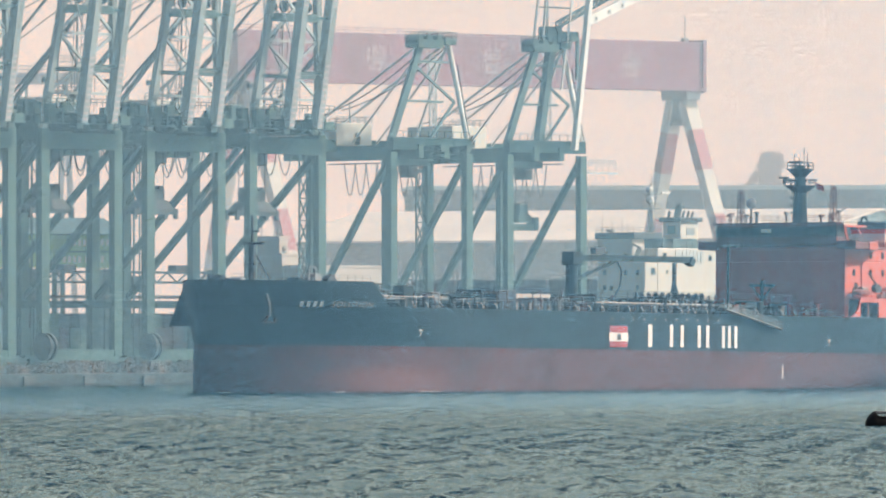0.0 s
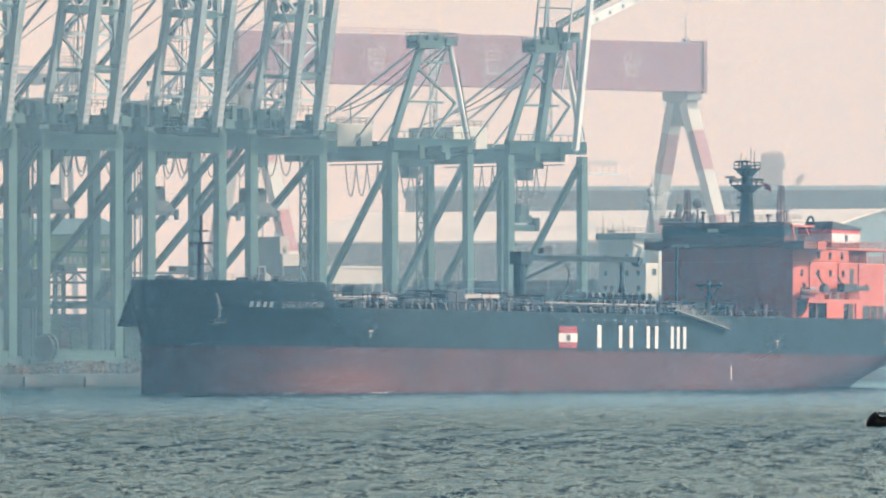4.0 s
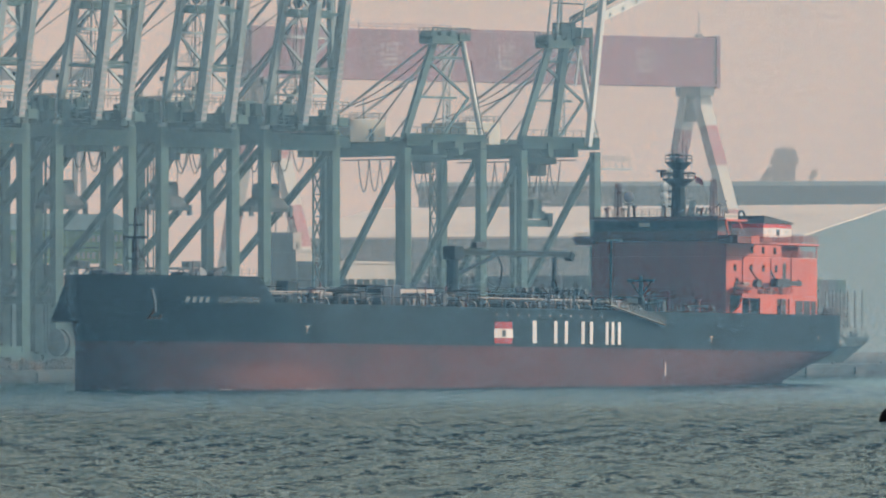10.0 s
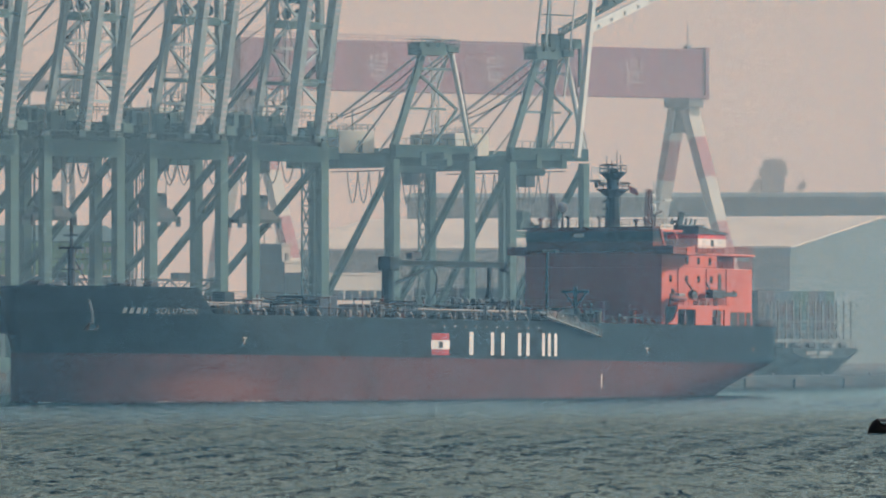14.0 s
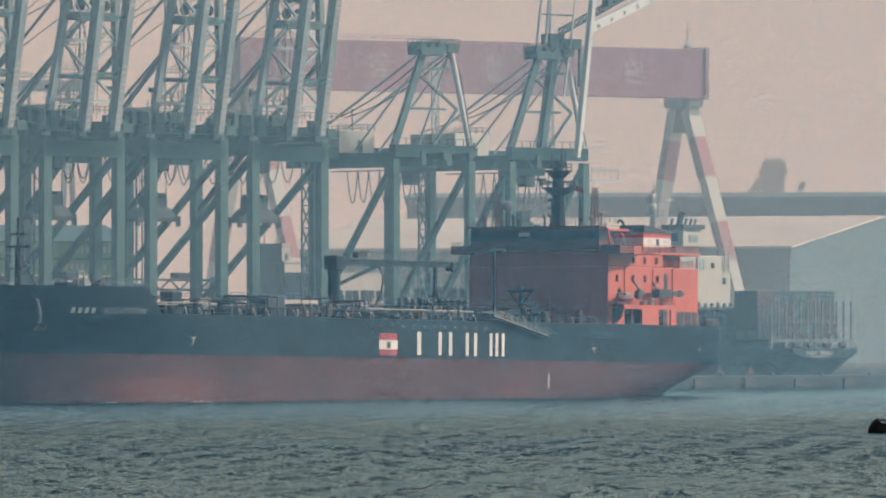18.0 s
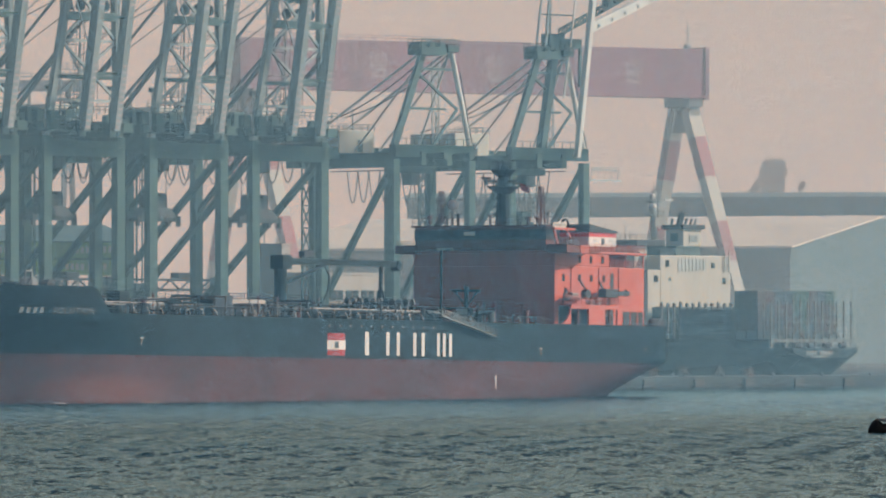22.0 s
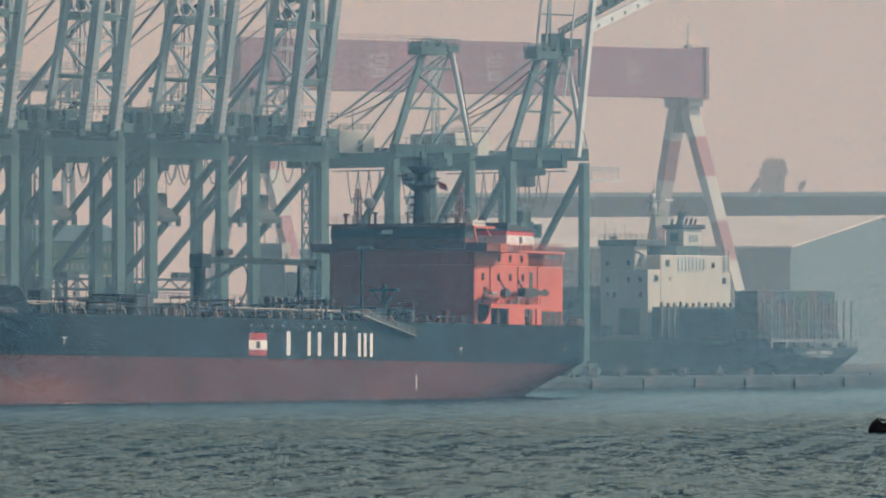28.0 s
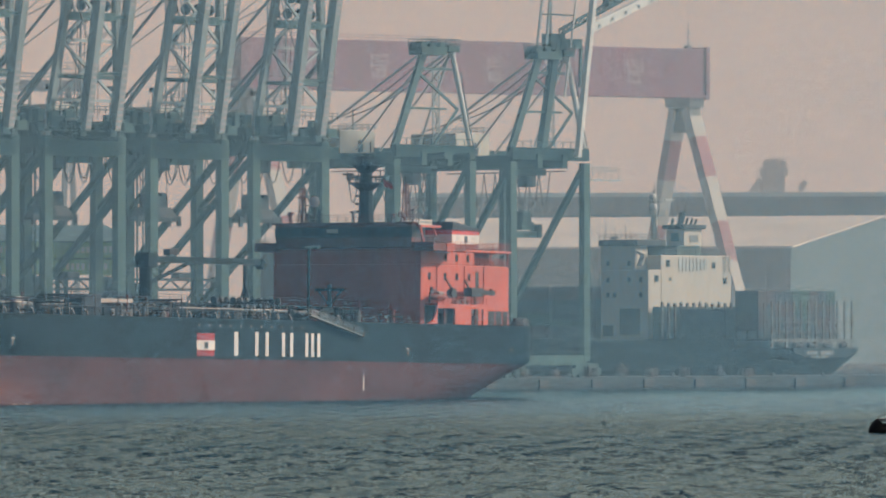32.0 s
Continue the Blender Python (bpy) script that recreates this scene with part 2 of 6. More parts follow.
# ---- water, land and quay ----
def water_sheet():
    r = np.random.RandomState(3)
    rows = [-60.0, 120.0, 300.0, 372.0]
    while rows[-1] < 1330:
        rows.append(rows[-1] + 0.19 + 0.00036 * (rows[-1] - 372))
    near = np.array(rows + [1360, 1450, 1700, 2400, 3500, 4900])
    fan = np.concatenate([[-3, -0.6, -0.2, -0.1, -0.075], np.linspace(-0.0655, 0.0655, 310), [0.075, 0.1, 0.2, 0.6, 3]])
    U, Y = np.meshgrid(fan, near)
    X = U * np.maximum(Y, 250)
    Z = np.zeros_like(X)
    for _ in range(80):
        lam = math.exp(r.uniform(math.log(0.4), math.log(1.15)))
        a = 1.5 + r.uniform(-0.5, 0.5) * (1 + 0.6 * (_ % 3))
        k = 2 * math.pi / lam
        Z += 0.0085 * lam ** 0.85 * np.sin(k * (X * math.cos(a) + Y * math.sin(a)) + r.uniform(0, 6.28))
    Z *= 0.031 / Z.std()
    Z += 3.0 * Z * np.abs(Z)                           # slightly peaked crests
    gust = np.zeros_like(X)                            # puffs of wind roughen the water in drawn-out streaks
    for _ in range(26):
        kx, ky = 2 * math.pi / r.uniform(2.5, 9), 2 * math.pi / r.uniform(16, 70)
        gust += np.sin(kx * X * r.choice((-1, 1)) + ky * Y + r.uniform(0, 6.28))
    Z *= np.clip(1 + 0.35 * gust / gust.std(), 0.3, 1.8) * np.clip(0.72 + (Y - 400) / 1500, 0.7, 0.95)
    patch = np.sin(X * 0.021 + 1) * np.sin(Y * 0.013 + X * 0.008) + 0.25 * np.sin(Y * 0.031 + 2)
    Z *= 0.92 + 0.16 * patch
    # smoother slicks drawn out along the wind
    for yc, xc, wy, wx in ((634, -28, 12, 26), (655, 2, 5, 14), (470, 12, 7, 14)):
        Z *= 1 - 0.6 * np.exp(-((Y - yc - 0.2 * (X - xc)) / wy) ** 2 - ((X - xc) / wx) ** 2)
    Z *= np.clip((Y - 375) / 20, 0, 1) * np.clip((1330 - Y) / 300, 0, 1) * (np.abs(U) < 0.066)
    me = bpy.data.meshes.new("water")
    ny, nx = X.shape
    me.vertices.add(nx * ny)
    me.vertices.foreach_set("co", np.stack([X, Y, Z], -1).astype(np.float32).ravel())
    i = np.arange(nx * ny).reshape(ny, nx)
    quads = np.stack([i[:-1, :-1], i[:-1, 1:], i[1:, 1:], i[1:, :-1]], -1).reshape(-1, 4)
    me.loops.add(quads.size)
    me.loops.foreach_set("vertex_index", quads.ravel().astype(np.int32))
    me.polygons.add(len(quads))
    me.polygons.foreach_set("loop_start", np.arange(0, quads.size, 4, dtype=np.int32))
    me.update(calc_edges=True)
    me.polygons.foreach_set("use_smooth", np.ones(len(quads), dtype=bool))
    me.materials.append(water_material())
    ob = new("water", me)
    return tagged(ob, "choppy grey-green harbour water with small waves", "water", kind="structure")


water_sheet()
R2 = math.sqrt(0.5)


def quay(a, b, z=0.0):
    """A place from metres along the quay (a, from x = 0) and behind its edge (b)."""
    return Vector((a * R2 - b * R2, 1279 + a * R2 + b * R2, z))


QUAY = pose(0, 1279, 0, 0, 0, 45)
TOP = 1.9


def slab(name, outline, z0, z1, material, label, m=QUAY):
    bm = bmesh.new()
    lo = [bm.verts.new((x, y, z0)) for x, y in outline]
    hi = [bm.verts.new((x, y, z1)) for x, y in outline]
    n = len(outline)
    for i in range(n):
        bm.faces.new((lo[i], lo[(i + 1) % n], hi[(i + 1) % n], hi[i]))
    bm.faces.new(lo[::-1])
    bm.faces.new(hi)
    ob = part(name, bm, material, None)
    ob.matrix_world = m
    return tagged(ob, label, "ground", kind="structure")


slab("ground", [(-900, 0), (900, 0), (900, 48), (64, 48), (64, 330), (900, 330), (900, 2600), (-900, 2600)], -6, TOP, LAND, "flat asphalt harbour ground behind the quay")
wall = slab("quay_wall", [(-300, -0.6), (400, -0.6), (400, -0.004), (-300, -0.004)], -4, TOP - 0.25, CONC, "weathered concrete quay wall with a coping")
cope = bbox_part("coping", CONC, wall, -300, 400, -0.75, 0.6, TOP - 0.25, TOP + 0.12)
for k in range(-15, 13):
    a = 65.0 + k * 13.55
    fender = bbox_part("fender_block", CONC_L, wall, a - 1.25, a + 1.25, -1.1, -0.604, 0.1, TOP - 0.3, label="pale concrete fender block", bevel=0.08)
    bm = bmesh.new()
    beam(bm, (a - 5, 1.2, TOP), (a - 5, 1.2, TOP + 0.6), 0.45, sides=8)
    beam(bm, (a - 5.4, 1.2, TOP + 0.5), (a - 4.6, 1.2, TOP + 0.6), 0.4)
    part("bollard", bm, DARK, wall)


# ---- quay cranes ----
def lattice(bm, p0, p1, q0, q1, n, w):
    """Zigzag bars between the lines p0-p1 and q0-q1."""
    p0, p1, q0, q1 = map(Vector, (p0, p1, q0, q1))
    for i in range(n):
        beam(bm, p0.lerp(p1, i / n), q0.lerp(q1, (i + 1) / n), w)
        beam(bm, q0.lerp(q1, i / n), p0.lerp(p1, (i + 1) / n), w)
        beam(bm, p0.lerp(p1, i / n), q0.lerp(q1, i / n), w)


def festoon(bm, x, y0, y1, z, n, drop):
    for i in range(n):
        a, b = y0 + (y1 - y0) * i / n, y0 + (y1 - y0) * (i + 1) / n
        pts = [(x, a + (b - a) * k / 8, z - drop * (1 - (2 * k / 8 - 1) ** 2)) for k in range(9)]
        chain(bm, pts, 0.14, 4)


def teal_crane(m):
    """Ship-to-shore crane, boom raised. Local x along the quay, y landward, z from the quay top."""
    c = thing("quay_crane", m, "green steel container crane with its boom raised", "crane", "container cranes on the quay")
    S, G, H = 8.25, 32.0, 41.2
    step = None
    for x in (-S, S):
        for y in (0, G):
            bm = bmesh.new()
            beam(bm, (x, y, 3.0), (x, y, H), 1.75, 1.5)
            leg = part("leg", bm, TEAL, c)
            bm = bmesh.new()
            for dx in (-2.6, 2.6):
                box(bm, x + dx - 1.7, x + dx + 1.7, y - 0.5, y + 0.5, 0.55, 1.7)
                for k in (-1.1, 0, 1.1):
                    beam(bm, (x + dx + k, y - 0.35, 0.42), (x + dx + k, y + 0.35, 0.42), 0.84, sides=10)
            box(bm, x - 3.4, x + 3.4, y - 0.6, y + 0.6, 1.7, 2.6)
            part("wheel_bogie", bm, TEAL_D, leg)
        beam_part("side_brace", TEAL, c, (x, 0.5, H - 3.0), (x, G - 0.8, 13.0), 1.0)
        beam_part("side_tie", TEAL, c, (x, 0, 11.8), (x, G, 11.8), 1.1, 1.2)
        beam_part("upper_tie", TEAL_D, c, (x, 0, H - 1.0), (x, G, H - 1.0), 1.2, 2.0)
        beam_part("short_brace", TEAL, c, (x, G, H - 12), (x, G * 0.62, H - 1.5), 0.8)
    for y in (0, G):
        beam_part("sill_beam", TEAL, c, (-S, y, 3.2), (S, y, 3.2), 1.2, 1.8)
        beam_part("portal_beam", PORTAL, c, (-S, y, H - 2.1), (S, y, H - 2.1), 1.5, 2.7)
    for x in (-3.4, 3.4):
        beam_part("main_girder", TEAL_D, c, (x, -4.0, H + 1.2), (x, G + 12, H + 1.2), 1.4, 2.6)
        # raised boom with stepped ladder rungs on it
        bm = bmesh.new()
        top = (x, -4.2 - 8.3, H + 48)
        beam(bm, (x, -4.2, H + 1.0), top, 1.3, 1.9)
        boom = part("boom_girder", bm, BOOM, c, "pale grey raised boom girder")
        for k in [k for k in range(46) if k < 11 or 19 < k < 34]:
            f = k / 46
            if step is None:
                step = bbox_part("boom_step", BOOM_L, boom, -0.5, 0.5, -0.08, 0.08, -0.22, 0.22)
                o = step
            else:
                o = new("boom_step", step.data)
                o.parent = boom
            o.location = (x, -5.2 - 8.3 * f, H + 1.5 + 47 * f)
    for k in range(1, 5):
        f = k / 5
        beam_part("boom_cross_tie", TEAL_D, c, (-3.4, -4.2 - 8.3 * f, H + 1 + 47 * f), (3.4, -4.2 - 8.3 * f, H + 1 + 47 * f), 0.5)
    # pylon over the water legs
    for x in (-S, S):
        bm = bmesh.new()
        beam(bm, (x, 0, H), (x * 0.62, -2.6, H + 26), 1.15)
        part("pylon_post", bm, BOOM, c)
        bm = bmesh.new()
        a, b = Vector((x * 0.62, -2.6, H + 26)), Vector((x * 0.55, G - 4, H + 2))
        beam(bm, a, b, 0.55, sides=8)
        stay = part("back_stay", bm, BOOM, c)
        if x > 0:                                      # dark collars along its upper part
            for k in range(9):
                f = 0.03 + k * 0.042
                beam_part("stay_collar", TEAL_D, stay, a.lerp(b, f), a.lerp(b, f + 0.018), 0.72, sides=8)
        for dy, dz in ((6, 8), (2.5, 3.5)):
            beam_part("thin_stay", BOOM, c, (x * 0.62, -2.6, H + 26 + dz * 0.3), (x * 0.5, G - 10 + dy, H + 10 + dz), 0.2, sides=6)
        bm = bmesh.new()
        beam(bm, (x * 0.8, -1.4, H + 14), (x * 0.72, 12, H + 3.0), 0.62)
        part("pylon_brace", bm, BOOM, c)
        beam_part("boom_link", STEEL, c, (x * 0.6, -2.7, H + 26), (x * 0.4, -6.2, H + 13), 0.25, sides=6)
    bm = bmesh.new()
    lattice(bm, (-S * 0.9, -0.6, H + 6), (-S * 0.62, -2.6, H + 26), (S * 0.9, -0.6, H + 6), (S * 0.62, -2.6, H + 26), 2, 0.45)
    part("pylon_lattice", bm, STEEL, c)
    bm = bmesh.new()
    box(bm, -S * 0.7, S * 0.7, -4.6, -0.6, H + 26, H + 26.3)
    rail(bm, [(-S * 0.7, -4.6, H + 26.3), (S * 0.7, -4.6, H + 26.3), (S * 0.7, -0.6, H + 26.3)], 1.1, 2, 1.5, 0.1)
    for x in (-2.4, 0, 2.4):
        beam(bm, (x, -2.6, H + 24.8), (x + 0.8, -2.6, H + 24.8), 2.2, sides=12)
    part("pylon_head", bm, TEAL_D, c, "dark sheave platform")
    for k in range(5):                                 # stair flights and landings beside the pylon
        z, s = H + 3 + k * 4.2, 1 if k % 2 else -1
        beam_part("stair_flight", STEEL, c, (-1.2 * s, 2.2, z), (1.6 * s, 2.2, z + 4.2), 0.35, 0.2)
        bm = bmesh.new()
        box(bm, -2.2, 2.2, 1.6, 3.0, z - 0.1, z)
        rail(bm, [(-2.2, 2.95, z), (2.2, 2.95, z)], 1.0, 2, 1.4, 0.1)
        part("stair_landing", bm, STEEL, c)
    for x in (-2.2, 2.2):
        beam_part("stair_post", STEEL, c, (x, 2.9, H + 2.4), (x, 2.9, H + 24), 0.22)
    # latch frame, sheaves, and reeving of the pylon
    bbox_part("latch_frame", TEAL_D, c, -S * 0.7, S * 0.7, -2.6, -1.4, H + 19.4, H + 20.8, bevel=0.1)
    bbox_part("lower_frame", TEAL_D, c, -S * 0.84, S * 0.84, -1.6, -0.8, H + 9.6, H + 10.3, bevel=0.1)
    for x in (-4.2, -1.4, 1.4, 4.2):
        beam_part("sheave", DARK, c, (x - 0.25, -1.2, H + 22.0), (x + 0.25, -1.2, H + 22.0), 1.9, sides=14)
    for x in (-2.6, -1.9, -0.7, 0.9, 1.7, 2.8):
        beam_part("reeving_rope", CABLE, c, (x, -0.6, H + 3.0), (x * 0.9, -1.6, H + 21.6), 0.11, sides=5)
    for x in (-S, S):
        lamp = beam_part("lamp_post", GREY, c, (x * 0.6, 14, H + 2.4), (x * 0.6, 14, H + 8.6), 0.16, sides=6)
        bbox_part("floodlight", DARK, lamp, x * 0.6 - 0.5, x * 0.6 + 0.5, 13.7, 14.3, H + 8.4, H + 9.2)
    bm = bmesh.new()                                   # cable reel at the foot of one water leg
    beam(bm, (-S - 1.5, -1.5, 4.6), (-S - 1.1, -1.5, 4.6), 4.6, sides=20)
    beam(bm, (-S - 0.3, -1.5, 4.6), (-S + 0.1, -1.5, 4.6), 4.6, sides=20)
    beam(bm, (-S - 1.2, -1.5, 4.6), (-S - 0.2, -1.5, 4.6), 3.6, sides=16)
    part("cable_reel", bm, DARK, c, "dark cable reel")
    house = bbox_part("machinery_house", CREAM, c, -4.6, 4.6, G - 2, G + 9, H + 2.6, H + 6.6, label="pale machinery house", bevel=0.15)
    bbox_part("house_door", DARK, house, 4.604, 4.66, G + 2, G + 3.2, H + 2.8, H + 5.0)
    bm = bmesh.new()
    rail(bm, [(5.2, G + 9.5, H + 6.6), (5.2, G - 2, H + 6.6), (-5.2, G - 2, H + 6.6)], 1.1, 2, 2, 0.1)
    for x, y in ((3, G + 1), (-3, G + 5), (0, G + 8)):
        beam(bm, (x, y, H + 6.6), (x, y, H + 10), 0.2)
    part("house_rail", bm, GREY, house)
    bm = bmesh.new()                                   # walkway with rails and clutter on the girders
    for x in (-5.3, 5.3):
        box(bm, x - 0.6, x + 0.6, -4, G + 10, H + 0.2, H + 0.35)
        rail(bm, [(x, -4, H + 0.35), (x, G + 10, H + 0.35)], 1.1, 2, 2.4, 0.1)
    part("girder_walkway", bm, TEAL_D, c)
    rr = random.Random(8)
    for k in range(9):
        x, y, s = rr.uniform(-6, 6), rr.uniform(-3, G), rr.uniform(0.7, 1.7)
        bbox_part("girder_cabinet", rr.choice((TEAL_D, TEAL, TEAL)), c, x - s, x + s, y - s, y + s, H + 2.5, H + 2.5 + rr.uniform(1.2, 3.0), bevel=0.1)
    for k in range(16):
        x, y, s = -S - 1 + k * (2 * S + 2) / 15 + rr.uniform(-0.5, 0.5), rr.uniform(-1.8, 3.5), rr.uniform(0.4, 1.1)
        bbox_part("deck_cabinet", rr.choice((TEAL_D, TEAL, TEAL, TEAL)), c, x - s, x + s, y - s * 0.7, y + s * 0.7, H + 0.9, H + 0.9 + rr.uniform(1.0, 3.4), bevel=0.08)
    bm = bmesh.new()
    for z in (0.95, 3.9):
        rail(bm, [(-S - 1.5, -2.2, H + z), (S + 1.5, -2.2, H + z)], 1.1, 2, 1.3, 0.12)
    box(bm, -S - 1.5, S + 1.5, -2.4, -1.0, H + 0.75, H + 0.95)
    part("portal_walkway", bm, TEAL_D, c)
    trolley = bbox_part("trolley", TEAL_D, c, -4.2, 4.2, 6.4, 10.4, H - 1.7, H - 0.2)
    cab = bbox_part("operator_cab", DARK, trolley, 3.2, 5.8, 10.4, 13.0, H - 5.2, H - 2.3, label="dark operator cabin", bevel=0.2)
    bm = bmesh.new()
    for x in (-1.6, 1.6):
        for y in (6.8, 10.0):
            beam(bm, (x, y, H - 1.7), (x, y, H - 11.2), 0.09, sides=4)
    part("hoist_ropes", bm, CABLE, trolley)
    bm = bmesh.new()                                   # head block over a flared frame with corner flippers
    box(bm, -2.2, 2.2, 7.2, 9.6, H - 11.6, H - 9.6)
    v = [bm.verts.new((sx * x, 8.4 + sy * y, z)) for x, y, z in ((2.7, 1.4, H - 11.6), (4.4, 1.7, H - 13.4)) for sx, sy in ((-1, -1), (1, -1), (1, 1), (-1, 1))]
    for f in ((3, 2, 1, 0), (4, 5, 6, 7), (0, 1, 5, 4), (1, 2, 6, 5), (2, 3, 7, 6), (3, 0, 4, 7)):
        bm.faces.new([v[k] for k in f])
    box(bm, -4.8, 4.8, 6.9, 9.9, H - 14.0, H - 13.4)
    for x in (-4.7, 4.7):
        for y in (6.9, 9.5):
            box(bm, x - 0.3, x + 0.3, y - 0.1, y + 0.5, H - 14.8, H - 13.0)
    for x in (-1.6, 1.6):
        beam(bm, (x, 7.4, H - 9.6), (x, 9.4, H - 9.6), 1.1, sides=10)
    part("spreader", bm, DARK, trolley, "dark container spreader hanging below the trolley")
    bm = bmesh.new()
    festoon(bm, 5.6, 4, G + 6, H - 1.9, 9, 5.0)
    part("festoon_cable", bm, CABLE, c, "looped festoon cable")
    bm = bmesh.new()                                   # lift shaft on the far leg
    for dx, dy in ((1.2, 1.0), (2.6, 1.0), (1.2, 2.4), (2.6, 2.4)):
        beam(bm, (-S + dx, G + dy - 2, 3), (-S + dx, G + dy - 2, H), 0.2)
    lattice(bm, (-S + 1.2, G - 1, 3), (-S + 1.2, G - 1, H), (-S + 2.6, G + 0.4, 3), (-S + 2.6, G + 0.4, H), 12, 0.16)
    part("lift_shaft", bm, TEAL, c)
    return c


def grey_crane(m, tip):
    """The older, paler pair of cranes with open pylons and white stays."""
    c = thing("quay_crane", m, "grey-green container crane with white pylon stays", "crane", "container cranes on the quay")
    S, G, H = 9.4, 20.2, 38.6
    for x in (-S, S):
        for y in (0, G):
            leg = beam_part("leg", TEAL, c, (x, y, 3.0), (x, y, H), 1.5, 1.35)
            bm = bmesh.new()
            for dx in (-2.2, 2.2):
                box(bm, x + dx - 1.6, x + dx + 1.6, y - 0.5, y + 0.5, 0.55, 1.7)
                for k in (-0.8, 0.8):
                    beam(bm, (x + dx + k, y - 0.35, 0.42), (x + dx + k, y + 0.35, 0.42), 0.84, sides=10)
            box(bm, x - 3, x + 3, y - 0.6, y + 0.6, 1.7, 2.6)
            part("wheel_bogie", bm, TEAL_D, leg)
        beam_part("side_brace", TEAL, c, (x, 0.4, H - 1.0), (x, G, 10.5), 0.95)
        beam_part("side_tie", TEAL, c, (x, 0, 9.8), (x, G, 9.8), 1.0)
    for y in (0, G):
        beam_part("sill_beam", TEAL, c, (-S, y, 3.2), (S, y, 3.2), 1.2, 1.8)
        beam_part("portal_beam", PORTAL, c, (-S - 0.4, y, H + 1.5), (S + 0.4, y, H + 1.5), 1.6, 2.2)
    AZ = H + 19.6
    for x in (-3.2, 3.2):
        beam_part("main_girder", TEAL, c, (x, -1.2, H + 0.2), (x, G + 13, H + 0.2), 1.2, 2.4)
        if not tip:
            beam_part("boom_girder", TEAL_D, c, (x, -2.2, H + 0.4), (x, -6.6, H + 0.6), 0.9, 1.2, label="dark boom stub")
    if tip:
        beam_part("boom_girder", STAY, c, (5.4, -2.2, H + 1.0), (5.4, -6.8, H + 34), 0.85, 1.1, label="white raised boom girder")
        beam_part("boom_girder", STEEL, c, (-2.6, -2.0, AZ), (-3.4, -4.4, AZ + 15), 0.35, 0.4)
    bm = bmesh.new()
    for k in range(10):
        beam(bm, (-S + k * 2.05, -0.9, H + 2.6), (-S + k * 2.05, -0.9, H + 3.7), 0.1)
    beam(bm, (-S, -0.9, H + 3.7), (S, -0.9, H + 3.7), 0.1)
    part("portal_rail", bm, TEAL_D, c)
    # pylon: dark posts from the near corner, white struts from the far corner, meeting at the head
    beam_part("pylon_post", PYLON, c, (-S, 0, H + 2.4), (-3.2, -1.2, AZ), 1.0, 1.1)
    if tip:
        beam_part("pylon_post", PYLON, c, (-1.6, 0, H + 2.4), (0.2, -1.2, AZ - 1), 1.3, 1.4)
    beam_part("pylon_strut", STAY, c, (S, 0, H + 2.4), (3.4, -1.2, AZ), 1.0, sides=10, label="white pylon strut")
    beam_part("pylon_strut", STAY, c, (S * 0.5, 8, H + 3), (3.4, -1.2, AZ), 0.5, sides=8)
    for x in (3.4, -2.6):
        beam_part("back_stay", STAY, c, (x, -1.2, AZ), (x, G + 12.5, H + 2.0), 0.5, sides=8, label="white back stay")
        beam_part("back_stay", STAY, c, (x, -1.2, AZ - 1), (x, G - 3.5, H + 2.0), 0.4, sides=8)
    bm = bmesh.new()
    beam(bm, (-7.0, -0.3, H + 9), (3.0, -0.3, H + 9), 0.4)
    beam(bm, (-5.4, -0.6, H + 16), (4.6, -0.6, H + 16), 0.4)
    beam(bm, (-5.4, -0.6, H + 16), (5.6, -0.6, H + 9), 0.4)
    beam(bm, (5.6, -0.6, H + 9), (-0.5, -0.6, H + 2.4), 0.4)
    part("pylon_bracing", bm, PYLON, c)
    bm = bmesh.new()
    box(bm, -5.2, 1.0, -2.6, 0.8, AZ - 1.2, AZ + 0.2)
    for x in (-4.6, -2.2, 0.2):
        beam(bm, (x, -2.4, AZ + 0.3), (x, 0.4, AZ + 0.3), 1.7, sides=12)
    box(bm, 1.5, 4.2, -2.6, 0.6, AZ - 0.6, AZ + 0.6)
    if tip:                                            # winch frame beside the head
        box(bm, 1.0, 6.4, -2.4, 0.4, AZ + 0.9, AZ + 2.6)
        box(bm, -1.4, 2.2, -2.2, 0.2, AZ + 0.5, AZ + 3.4)
        beam(bm, (6.2, -2.2, AZ + 1.0), (5.6, -2.6, AZ - 6.0), 0.5)
    part("pylon_head", bm, TEAL_D, c, "dark sheave housing on the pylon head")
    bm = bmesh.new()
    rail(bm, [(-5.2, -2.6, AZ + 0.2), (4.2, -2.6, AZ + 0.2), (4.2, 0.8, AZ + 0.2), (-5.2, 0.8, AZ + 0.2)], 1.4, 2, 1.2, 0.12)
    part("head_rail", bm, TEAL_D, c)
    for (p, q, sag) in (((3, -1, AZ - 1), (2, G + 4, H + 8), 1.5), ((-2, -1, AZ - 1), (-2, G + 10, H + 6), 2.0), ((5, -2, AZ - 4), (9, -1, H + 3), 0.5)):
        p, q = Vector(p), Vector(q)
        pts = [p.lerp(q, k / 10) - Vector((0, 0, sag * (1 - (2 * k / 10 - 1) ** 2))) for k in range(11)]
        bm = bmesh.new()
        chain(bm, pts, 0.16, 4)
        part("rope", bm, CABLE, c)
    bm = bmesh.new()
    for dx in (0, 1.6):
        beam(bm, (3 + dx, 3.0, H + 3), (3 + dx, 3.0, AZ - 2), 0.2)
    lattice(bm, (3, 3, H + 3), (3, 3, AZ - 2), (4.6, 3, H + 3), (4.6, 3, AZ - 2), 7, 0.14)
